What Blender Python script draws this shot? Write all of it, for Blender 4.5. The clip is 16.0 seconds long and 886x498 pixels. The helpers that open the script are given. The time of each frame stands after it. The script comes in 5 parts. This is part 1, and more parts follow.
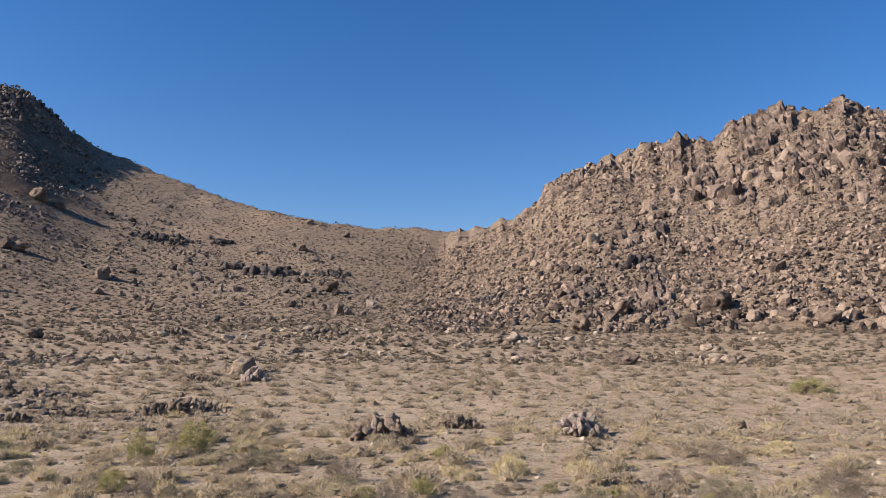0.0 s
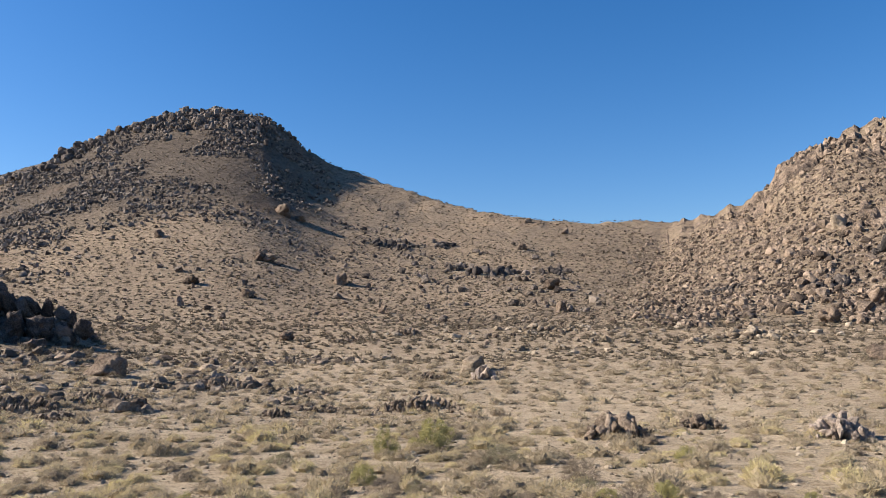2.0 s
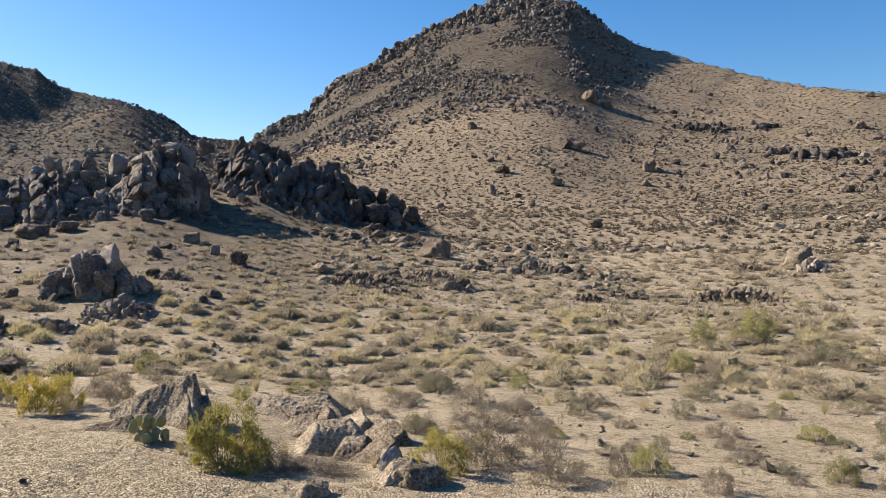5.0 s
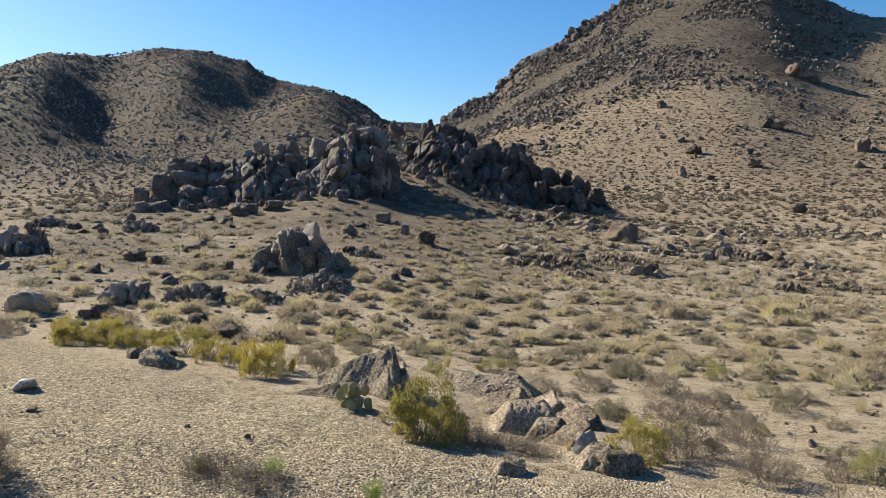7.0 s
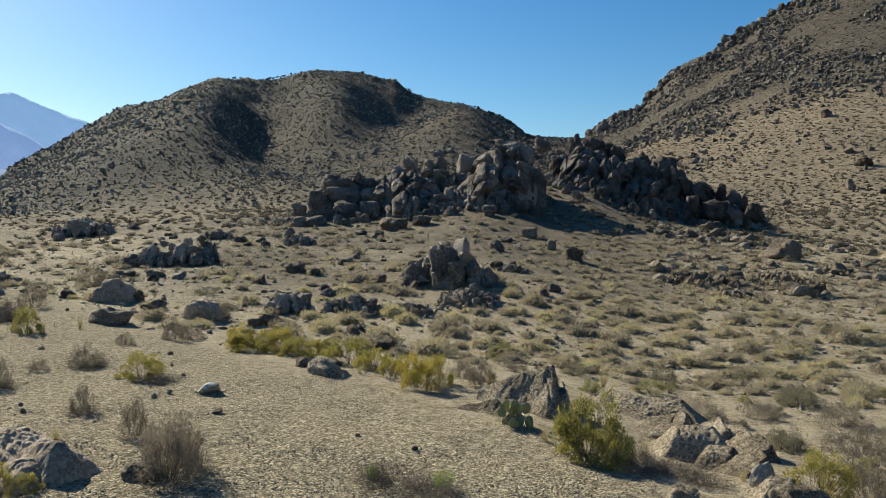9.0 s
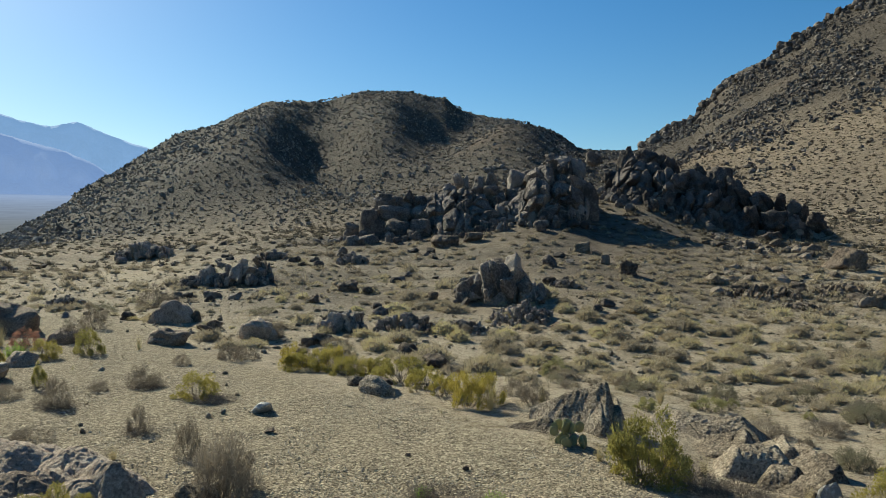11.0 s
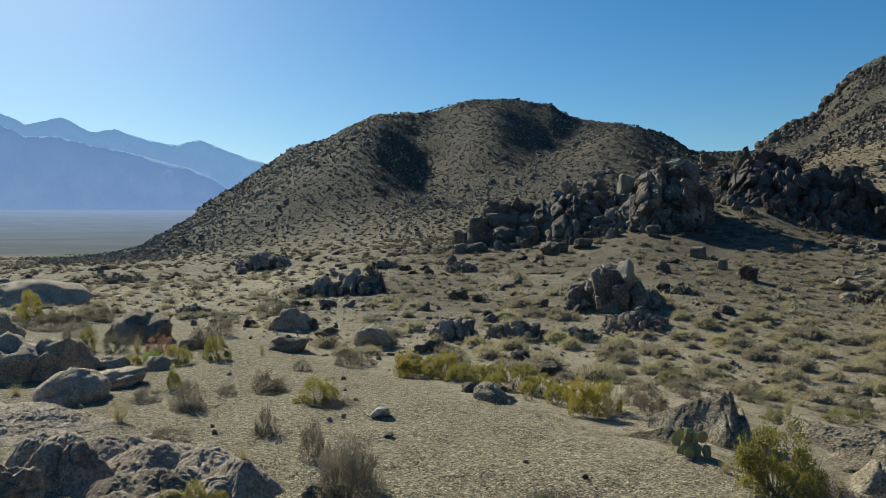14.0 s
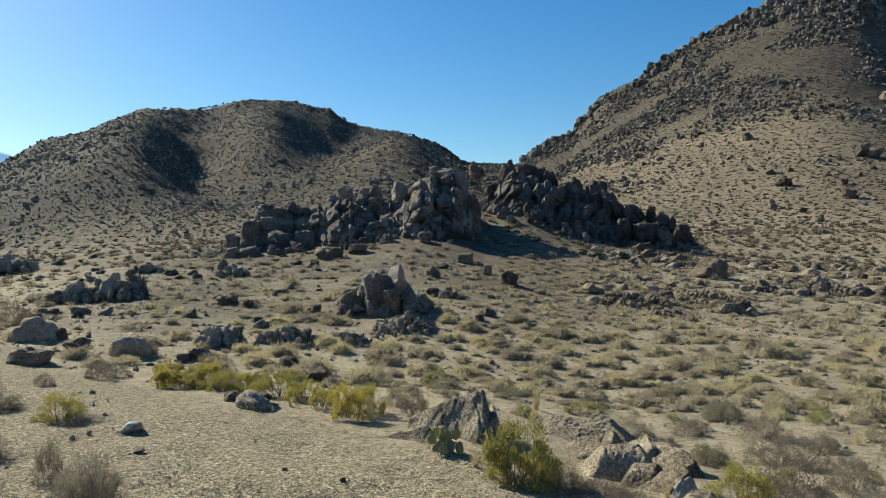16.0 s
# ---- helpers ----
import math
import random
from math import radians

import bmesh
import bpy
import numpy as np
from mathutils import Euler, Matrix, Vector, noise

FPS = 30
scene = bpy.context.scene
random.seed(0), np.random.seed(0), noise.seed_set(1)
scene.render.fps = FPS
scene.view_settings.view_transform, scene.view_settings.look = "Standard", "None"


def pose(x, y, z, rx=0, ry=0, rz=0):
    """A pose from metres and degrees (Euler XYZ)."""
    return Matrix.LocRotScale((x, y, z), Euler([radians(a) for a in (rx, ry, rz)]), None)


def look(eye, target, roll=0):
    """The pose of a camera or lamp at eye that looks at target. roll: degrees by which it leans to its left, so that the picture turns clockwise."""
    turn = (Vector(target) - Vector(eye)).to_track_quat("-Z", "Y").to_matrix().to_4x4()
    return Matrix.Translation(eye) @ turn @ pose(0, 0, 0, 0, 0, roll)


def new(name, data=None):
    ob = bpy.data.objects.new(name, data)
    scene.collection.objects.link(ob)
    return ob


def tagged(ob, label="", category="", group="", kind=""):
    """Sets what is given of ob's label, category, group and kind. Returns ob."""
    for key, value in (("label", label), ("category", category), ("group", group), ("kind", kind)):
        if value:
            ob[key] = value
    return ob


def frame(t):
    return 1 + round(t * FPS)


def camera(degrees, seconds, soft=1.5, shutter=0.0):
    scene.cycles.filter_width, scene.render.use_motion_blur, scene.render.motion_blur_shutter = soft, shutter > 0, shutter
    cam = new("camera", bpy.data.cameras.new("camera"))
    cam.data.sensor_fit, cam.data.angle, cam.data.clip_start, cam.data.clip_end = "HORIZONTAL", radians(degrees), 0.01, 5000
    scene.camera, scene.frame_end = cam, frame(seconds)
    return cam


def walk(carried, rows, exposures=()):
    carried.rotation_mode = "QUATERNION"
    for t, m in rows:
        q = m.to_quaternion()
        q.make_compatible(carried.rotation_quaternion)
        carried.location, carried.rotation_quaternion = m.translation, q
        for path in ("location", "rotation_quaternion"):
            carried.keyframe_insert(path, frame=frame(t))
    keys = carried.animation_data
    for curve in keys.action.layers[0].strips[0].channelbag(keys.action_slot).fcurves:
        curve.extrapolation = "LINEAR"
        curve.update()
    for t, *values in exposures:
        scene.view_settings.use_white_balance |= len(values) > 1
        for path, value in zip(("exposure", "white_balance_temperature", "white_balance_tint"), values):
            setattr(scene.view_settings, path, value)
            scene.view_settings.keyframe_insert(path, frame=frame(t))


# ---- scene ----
EXPOSURES = [(0, 0.92, 6500, 21), (1, 1.12, 6530, 18), (2.5, 1.15, 6580, 13), (4.5, 1.14, 6640, 11), (5, 1.22, 6660, 11), (7.5, 1.02, 6580, 4), (8.5, 0.8, 6500, 0), (12, 0.52, 6330, -5), (13.5, 0.35, 6190, -6), (15, 0.6, 6260, -5), (16, 0.82, 6360, -4)]
cam = camera(59.2, 16.0, soft=0.55)
EYE = 1.85
walk(cam, [
    (0.0, pose(-0.024, 0.491, EYE + -0.011, 97.06, -0.25, 0.61)),
    (0.5, pose(-0.053, 0.493, EYE + -0.007, 96.94, 0.09, 5.47)),
    (1.0, pose(-0.071, 0.507, EYE + 0.002, 96.89, 0.38, 9.88)),
    (1.5, pose(-0.134, 0.563, EYE + 0.015, 96.87, 0.57, 13.69)),
    (2.0, pose(-0.191, 0.631, EYE + 0.012, 96.92, 0.67, 16.79)),
    (2.5, pose(-0.181, 0.606, EYE + 0.014, 96.99, 0.67, 19.23)),
    (3.0, pose(-0.216, 0.613, EYE + -0.009, 95.44, 0.26, 21.32)),
    (3.5, pose(-0.243, 0.524, EYE + -0.011, 91.89, -0.05, 25.33)),
    (4.0, pose(-0.256, 0.540, EYE + -0.018, 89.46, -0.54, 29.67)),
    (4.5, pose(-0.316, 0.527, EYE + -0.026, 88.99, -0.33, 33.60)),
    (5.0, pose(-0.354, 0.498, EYE + -0.014, 88.80, -0.16, 38.90)),
    (5.2, pose(-0.369, 0.492, EYE + -0.012, 88.86, -0.11, 40.51)),
    (7.3, pose(-0.485, 0.368, EYE + -0.023, 87.17, -0.93, 53.89)),
    (7.5, pose(-0.499, 0.341, EYE + -0.021, 87.15, -0.94, 55.01)),
    (8.0, pose(-0.541, 0.302, EYE + -0.010, 87.42, -1.04, 57.83)),
    (8.5, pose(-0.545, 0.258, EYE + 0.003, 87.52, -1.17, 60.93)),
    (9.0, pose(-0.549, 0.216, EYE + 0.008, 88.24, -1.11, 62.59)),
    (9.2, pose(-0.563, 0.224, EYE + 0.001, 88.62, -0.98, 62.70)),
    (11.3, pose(-0.584, 0.282, EYE + 0.017, 89.45, 0.05, 66.62)),
    (11.5, pose(-0.589, 0.275, EYE + 0.026, 89.54, 0.07, 66.53)),
    (12.0, pose(-0.564, 0.242, EYE + 0.030, 89.77, -0.09, 66.34)),
    (12.5, pose(-0.595, 0.207, EYE + 0.012, 89.79, 0.07, 69.37)),
    (13.0, pose(-0.624, 0.173, EYE + 0.001, 89.90, 0.25, 74.91)),
    (13.5, pose(-0.629, 0.181, EYE + -0.012, 89.92, 0.42, 75.31)),
    (14.0, pose(-0.571, 0.207, EYE + 0.001, 90.06, 0.79, 74.30)),
    (14.5, pose(-0.519, 0.243, EYE + 0.009, 90.16, 1.11, 70.16)),
    (15.0, pose(-0.497, 0.272, EYE + 0.008, 90.14, 1.20, 65.27)),
    (15.5, pose(-0.488, 0.292, EYE + 0.002, 90.16, 0.67, 61.61)),
    (16.0, pose(-0.464, 0.317, EYE + 0.013, 90.25, 0.29, 58.09)),
], exposures=EXPOSURES)

# ---- world and sun ----
SUN_AZ, SUN_EL = 105.0, 31.0
world = bpy.data.worlds.new("desert_sky")
scene.world = world
world.use_nodes = True
sky = world.node_tree.nodes.new("ShaderNodeTexSky")
sky.sky_type = 'NISHITA'
sky.sun_disc = False
sky.sun_elevation = radians(SUN_EL)
sky.sun_rotation = radians(-SUN_AZ)
sky.altitude = 1500
sky.air_density, sky.dust_density, sky.ozone_density = 1.2, 1.3, 2.0
hue = world.node_tree.nodes.new("ShaderNodeHueSaturation")
hue.inputs["Saturation"].default_value = 1.39
world.node_tree.links.new(sky.outputs[0], hue.inputs["Color"])
tint = world.node_tree.nodes.new("ShaderNodeMix")
tint.data_type, tint.blend_type = 'RGBA', 'MULTIPLY'
tint.inputs[0].default_value, tint.inputs[7].default_value = 1.0, (0.91, 0.965, 1.09, 1)
world.node_tree.links.new(hue.outputs[0], tint.inputs[6])
world.node_tree.links.new(tint.outputs[2], world.node_tree.nodes["Background"].inputs[0])
world.node_tree.nodes["Background"].inputs[1].default_value = 0.063

sun_dir = Vector((-math.sin(radians(SUN_AZ)) * math.cos(radians(SUN_EL)),
                  math.cos(radians(SUN_AZ)) * math.cos(radians(SUN_EL)), math.sin(radians(SUN_EL))))
sun = new("sun", bpy.data.lights.new("sun", 'SUN'))
sun.data.energy, sun.data.angle, sun.data.color = 5.0, radians(0.53), (1.0, 0.915, 0.785)
sun.matrix_world = look(sun_dir * 50, (0, 0, 0))

# ---- materials ----
def ramp(nt, src, stops):
    r = nt.nodes.new("ShaderNodeValToRGB")
    el = r.color_ramp.elements
    while len(el) < len(stops):
        el.new(0.5)
    for e, (p, c) in zip(el, stops):
        e.position, e.color = p, (*c, 1)
    nt.links.new(src, r.inputs[0])
    return r.outputs[0]


def tex(nt, co, scale, detail=5, rough=0.55, kind="noise"):
    if kind == "noise":
        n = nt.nodes.new("ShaderNodeTexNoise")
        n.inputs["Detail"].default_value, n.inputs["Roughness"].default_value = detail, rough
    else:
        n = nt.nodes.new("ShaderNodeTexVoronoi")
    n.inputs["Scale"].default_value = scale
    nt.links.new(co, n.inputs["Vector"])
    return n.outputs["Fac"] if kind == "noise" else n.outputs["Distance"]


def mixc(nt, fac, a, b, how='MIX'):
    m = nt.nodes.new("ShaderNodeMix")
    m.data_type, m.blend_type = 'RGBA', how
    for sock, v in ((m.inputs[0], fac), (m.inputs[6], a), (m.inputs[7], b)):
        if isinstance(v, (int, float)):
            sock.default_value = v
        elif isinstance(v, tuple):
            sock.default_value = (*v, 1)
        else:
            nt.links.new(v, sock)
    return m.outputs[2]


def calc(nt, op, a, b=0.0, c=None):
    m = nt.nodes.new("ShaderNodeMath")
    m.operation = op
    for sock, v in zip(m.inputs, (a, b, c)):
        if v is None:
            continue
        if isinstance(v, (int, float)):
            sock.default_value = v
        else:
            nt.links.new(v, sock)
    return m.outputs[0]


def material(name, rough=0.9):
    m = bpy.data.materials.new(name)
    m.use_nodes = True
    nt = m.node_tree
    p = nt.nodes["Principled BSDF"]
    p.inputs["Roughness"].default_value = rough
    p.inputs["Specular IOR Level"].default_value = 0.08
    return m, nt, p


def bump(nt, p, height, strength, dist):
    b = nt.nodes.new("ShaderNodeBump")
    b.inputs["Strength"].default_value, b.inputs["Distance"].default_value = strength, dist
    nt.links.new(height, b.inputs["Height"])
    nt.links.new(b.outputs[0], p.inputs["Normal"])


def position(nt):
    return nt.nodes.new("ShaderNodeNewGeometry").outputs["Position"]


def rock_material(name, dark, mid, pale, scale=1.0, island=False, pale_at=0.68, local=False, relief=0.12, grain=0.0):
    m, nt, p = material(name, 0.92)
    geo = nt.nodes.new("ShaderNodeNewGeometry")
    info = nt.nodes.new("ShaderNodeObjectInfo")
    co = geo.outputs["Position"]
    if local:
        co = nt.nodes.new("ShaderNodeTexCoord").outputs["Object"]
    big = tex(nt, co, 0.55 * scale, 6, 0.6)
    fine = tex(nt, co, 9.0 * scale, 8, 0.65)
    speck = tex(nt, co, 45.0 * scale, 3, 0.6)
    rnd = geo.outputs["Random Per Island"] if island else info.outputs["Random"]
    v = calc(nt, 'ADD', big, calc(nt, 'MULTIPLY', calc(nt, 'SUBTRACT', rnd, 0.5), 0.5 if island else 0.3))
    v = calc(nt, 'ADD', v, calc(nt, 'MULTIPLY', calc(nt, 'SUBTRACT', fine, 0.5), 1.1))
    col = ramp(nt, v, [(0.3, dark), (0.5, mid), (pale_at, pale), (0.95, tuple(min(1, c * 1.2) for c in pale))])
    col = mixc(nt, calc(nt, 'MULTIPLY', ramp(nt, speck, [(0.35, (1, 1, 1)), (0.6, (0, 0, 0))]), 0.35), col, tuple(c * 0.45 for c in dark))
    if grain:
        # crystals and lichen: each grain with its own shade, dark patches between
        cell = nt.nodes.new("ShaderNodeTexVoronoi")
        cell.inputs["Scale"].default_value = grain
        nt.links.new(co, cell.inputs["Vector"])
        pick = nt.nodes.new("ShaderNodeSeparateColor")
        nt.links.new(cell.outputs["Color"], pick.inputs[0])
        col = mixc(nt, 0.8 if grain > 50 else 0.4, col, ramp(nt, pick.outputs[0], [(0.0, (0.4, 0.38, 0.36)), (0.45, (0.95, 0.94, 0.92)), (1.0, (1.5, 1.47, 1.42))]), 'MULTIPLY')
        lichen = ramp(nt, tex(nt, co, 7.0, 7, 0.75), [(0.5, (1, 1, 1)), (0.6, (0.62, 0.58, 0.54)), (0.7, (0.36, 0.33, 0.31))])
        col = mixc(nt, 0.5, col, lichen, 'MULTIPLY')
        speck = calc(nt, 'SUBTRACT', speck, calc(nt, 'MULTIPLY', cell.outputs["Distance"], 0.9))
    nt.links.new(col, p.inputs["Base Color"])
    cr = tex(nt, co, 2.2 * scale, 2, 0.5, "vor")
    h = calc(nt, 'ADD', calc(nt, 'MULTIPLY', fine, 0.7), calc(nt, 'MULTIPLY', cr, 0.15))
    h = calc(nt, 'ADD', h, calc(nt, 'MULTIPLY', speck, 0.35))
    bump(nt, p, h, 0.9, relief / scale)
    return m


ROCK = rock_material("brown_granite", (0.085, 0.066, 0.051), (0.2, 0.152, 0.113), (0.31, 0.24, 0.176), relief=0.15)
ROCK_ISLES = rock_material("brown_granite_scree", (0.062, 0.049, 0.039), (0.2, 0.154, 0.116), (0.34, 0.264, 0.196), 0.8, True)
ROCK_GREY = rock_material("grey_varnished_granite", (0.105, 0.087, 0.075), (0.25, 0.207, 0.174), (0.39, 0.328, 0.275), 1.4, relief=0.2)
ROCK_VARNISH = rock_material("dark_varnished_crag", (0.06, 0.049, 0.043), (0.135, 0.111, 0.095), (0.23, 0.19, 0.162), 1.4, relief=0.2)
ROCK_GREY_ISLES = rock_material("grey_varnished_scree", (0.075, 0.063, 0.054), (0.17, 0.142, 0.118), (0.28, 0.235, 0.19), 0.8, True)
ROCK_CLIFF = rock_material("jointed_brown_cliff_granite", (0.05, 0.04, 0.033), (0.2, 0.154, 0.116), (0.36, 0.28, 0.208), 0.6)
# scree copy lightened to paint hazy fill light onto the backlit hill
ROCK_SCREE = rock_material("grey_scree_lightened", (0.125, 0.106, 0.086), (0.265, 0.222, 0.18), (0.4, 0.34, 0.275), 0.8, True)
ROCK_TAN_ISLES = rock_material("tan_weathered_rubble", (0.12, 0.094, 0.07), (0.245, 0.193, 0.143), (0.38, 0.305, 0.225), 1.0, True)
ROCK_DARK = rock_material("desert_varnished_granite", (0.04, 0.036, 0.034), (0.095, 0.082, 0.073), (0.17, 0.145, 0.122))
ROCK_PALE = rock_material("pale_weathered_granite", (0.13, 0.102, 0.074), (0.245, 0.195, 0.14), (0.36, 0.298, 0.22), 1.2)
ROCK_PALE_ISLES = rock_material("pale_weathered_stones", (0.17, 0.14, 0.1), (0.31, 0.25, 0.18), (0.46, 0.39, 0.29), 1.2, True)
ROCK_NEAR = rock_material("coarse_speckled_granite", (0.13, 0.104, 0.078), (0.28, 0.226, 0.166), (0.42, 0.346, 0.258), 4.5, relief=0.14, grain=55)
ROCK_BROWN = rock_material("brown_weathered_bedrock", (0.24, 0.186, 0.142), (0.45, 0.352, 0.268), (0.58, 0.467, 0.36), 4.0, relief=0.14, grain=40)
ROCK_BROKEN = rock_material("brown_broken_ledge", (0.11, 0.085, 0.063), (0.24, 0.187, 0.138), (0.37, 0.295, 0.22), 2.0, relief=0.2)
ROCK_GRAVEL = rock_material("tan_gravel", (0.2, 0.166, 0.122), (0.33, 0.28, 0.208), (0.46, 0.4, 0.305), 1.0)
# browner weathered rock, its colour lightened to offset shade on its own lumps
ROCK_LEDGE = rock_material("weathered_ledge_lightened", (0.14, 0.114, 0.094), (0.32, 0.262, 0.213), (0.46, 0.385, 0.315), 1.6, relief=0.15)
ROCK_WHITE = rock_material("white_quartz_rock", (0.32, 0.29, 0.25), (0.58, 0.54, 0.48), (0.76, 0.72, 0.66), 3.0)


def ground_material():
    m, nt, p = material("desert_ground", 0.97)
    co = position(nt)
    big = tex(nt, co, 0.06, 6, 0.6)
    mid = tex(nt, co, 0.9, 6, 0.65)
    fine = tex(nt, co, 14.0, 6, 0.7)
    grit = tex(nt, co, 60.0, 3, 0.6)
    at = nt.nodes.new("ShaderNodeAttribute")
    at.attribute_name = "cover"
    sand = ramp(nt, mid, [(0.25, (0.29, 0.243, 0.178)), (0.5, (0.39, 0.328, 0.243)), (0.72, (0.465, 0.398, 0.3))])
    slope = ramp(nt, mid, [(0.3, (0.172, 0.139, 0.103)), (0.5, (0.262, 0.214, 0.162)), (0.7, (0.335, 0.277, 0.21))])
    gravel = ramp(nt, fine, [(0.3, (0.19, 0.158, 0.114)), (0.5, (0.31, 0.262, 0.19)), (0.7, (0.43, 0.372, 0.275))])
    cell = nt.nodes.new("ShaderNodeTexVoronoi")
    cell.inputs["Scale"].default_value = 48
    nt.links.new(co, cell.inputs["Vector"])
    shade = nt.nodes.new("ShaderNodeSeparateColor")
    nt.links.new(cell.outputs["Color"], shade.inputs[0])
    gravel = mixc(nt, 1.0, gravel, ramp(nt, shade.outputs[0], [(0.0, (0.55, 0.53, 0.5)), (0.5, (0.98, 0.97, 0.95)), (1.0, (1.42, 1.42, 1.4))]), 'MULTIPLY')
    sep = nt.nodes.new("ShaderNodeSeparateColor")
    nt.links.new(at.outputs["Color"], sep.inputs[0])
    col = mixc(nt, sep.outputs[0], sand, slope)
    # stony ground, darkened further to stand in for grazing light on the left hill
    stony_dimmed = ramp(nt, mid, [(0.3, (0.056, 0.049, 0.042)), (0.5, (0.105, 0.09, 0.077)), (0.7, (0.16, 0.138, 0.116))])
    col = mixc(nt, sep.outputs[2], col, stony_dimmed)
    col = mixc(nt, sep.outputs[1], col, gravel)
    tone = ramp(nt, big, [(0.3, (0.82, 0.79, 0.76)), (0.7, (1.12, 1.08, 1.02))])
    col = mixc(nt, 1.0, col, tone, 'MULTIPLY')
    g2 = ramp(nt, grit, [(0.34, (0.42, 0.4, 0.38)), (0.52, (1, 1, 1)), (0.7, (1.35, 1.35, 1.34))])
    col = mixc(nt, 0.9, col, g2, 'MULTIPLY')
    f2 = ramp(nt, fine, [(0.36, (0.52, 0.5, 0.47)), (0.5, (1.0, 1.0, 1.0)), (0.68, (1.16, 1.16, 1.16))])
    col = mixc(nt, calc(nt, 'SUBTRACT', 0.85, calc(nt, 'MULTIPLY', sep.outputs[1], 0.5)), col, f2, 'MULTIPLY')
    spots = ramp(nt, tex(nt, co, 1.7, 3, 0.6), [(0.55, (1, 1, 1)), (0.66, (0.78, 0.76, 0.7))])
    col = mixc(nt, calc(nt, 'SUBTRACT', 1.0, sep.outputs[1]), col, mixc(nt, 1.0, col, spots, 'MULTIPLY'))
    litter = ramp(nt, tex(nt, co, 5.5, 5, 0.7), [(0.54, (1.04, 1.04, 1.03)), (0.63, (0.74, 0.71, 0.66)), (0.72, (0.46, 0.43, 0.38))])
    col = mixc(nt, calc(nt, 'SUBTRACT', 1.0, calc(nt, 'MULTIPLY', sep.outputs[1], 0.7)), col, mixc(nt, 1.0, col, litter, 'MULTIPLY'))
    # slope dots: small plants and their shadows painted into the ground colour
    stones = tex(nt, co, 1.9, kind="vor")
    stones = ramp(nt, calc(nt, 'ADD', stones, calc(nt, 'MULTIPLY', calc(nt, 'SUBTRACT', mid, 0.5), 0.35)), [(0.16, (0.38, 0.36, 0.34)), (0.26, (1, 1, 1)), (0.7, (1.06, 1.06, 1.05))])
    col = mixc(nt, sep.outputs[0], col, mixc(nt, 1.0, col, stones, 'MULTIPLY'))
    red = ramp(nt, tex(nt, co, 0.035, 4, 0.6), [(0.58, (0, 0, 0)), (0.8, (0.35, 0.35, 0.35))])
    col = mixc(nt, red, col, (0.28, 0.18, 0.11))
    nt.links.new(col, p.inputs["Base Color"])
    h = calc(nt, 'ADD', calc(nt, 'MULTIPLY', mid, 0.8), calc(nt, 'MULTIPLY', fine, 0.22))
    h = calc(nt, 'ADD', h, calc(nt, 'MULTIPLY', grit, 0.16))
    h = calc(nt, 'SUBTRACT', h, calc(nt, 'MULTIPLY', cell.outputs["Distance"], 0.22))
    bump(nt, p, h, 0.9, 0.12)
    return m


def leaf_material(name, a, b, c, attr=True, glow=0.34):
    m, nt, p = material(name, 0.8)
    geo = nt.nodes.new("ShaderNodeNewGeometry")
    if attr:
        at = nt.nodes.new("ShaderNodeAttribute")
        at.attribute_name = "tone"
        v = at.outputs["Fac"]
    else:
        v = nt.nodes.new("ShaderNodeObjectInfo").outputs["Random"]
    v = calc(nt, 'ADD', calc(nt, 'MULTIPLY', v, 0.75), calc(nt, 'MULTIPLY', geo.outputs["Random Per Island"], 0.25))
    nt.links.new(ramp(nt, v, [(0.1, a), (0.5, b), (0.9, c)]), p.inputs["Base Color"])
    tr = nt.nodes.new("ShaderNodeBsdfTranslucent")
    nt.links.new(p.inputs["Base Color"].links[0].from_socket, tr.inputs[0])
    mx = nt.nodes.new("ShaderNodeMixShader")
    mx.inputs[0].default_value = glow
    nt.links.new(p.outputs[0], mx.inputs[1])
    nt.links.new(tr.outputs[0], mx.inputs[2])
    nt.links.new(mx.outputs[0], nt.nodes["Material Output"].inputs[0])
    return m


GROUND = ground_material()
LEAF_MIX = leaf_material("scrub_foliage", (0.235, 0.19, 0.137), (0.42, 0.352, 0.232), (0.55, 0.475, 0.245))
# far scrub darkened so its colour carries the shrubs' own shade
LEAF_FAR = leaf_material("far_scrub_with_shade", (0.125, 0.102, 0.074), (0.22, 0.184, 0.127), (0.34, 0.29, 0.18))
LEAF_SAGE = leaf_material("sage_foliage", (0.19, 0.172, 0.115), (0.24, 0.218, 0.145), (0.29, 0.265, 0.16), False)
LEAF_YELLOW = leaf_material("rabbitbrush_foliage", (0.25, 0.225, 0.075), (0.34, 0.29, 0.082), (0.43, 0.34, 0.078), False, 0.42)
LEAF_PALE = leaf_material("pale_rabbitbrush_foliage", (0.26, 0.24, 0.115), (0.33, 0.305, 0.14), (0.38, 0.35, 0.155), False)
LEAF_DRY = leaf_material("dry_twigs", (0.18, 0.147, 0.11), (0.235, 0.194, 0.145), (0.3, 0.248, 0.185), False, 0.3)
LEAF_RED = leaf_material("rust_red_foliage", (0.36, 0.19, 0.13), (0.42, 0.235, 0.165), (0.45, 0.27, 0.19), False)
LEAF_STRAW = leaf_material("straw_grass", (0.46, 0.38, 0.2), (0.53, 0.44, 0.24), (0.57, 0.48, 0.27), False)
LEAF_GREEN = leaf_material("fresh_green_foliage", (0.2, 0.28, 0.07), (0.25, 0.33, 0.08), (0.29, 0.36, 0.1), False)
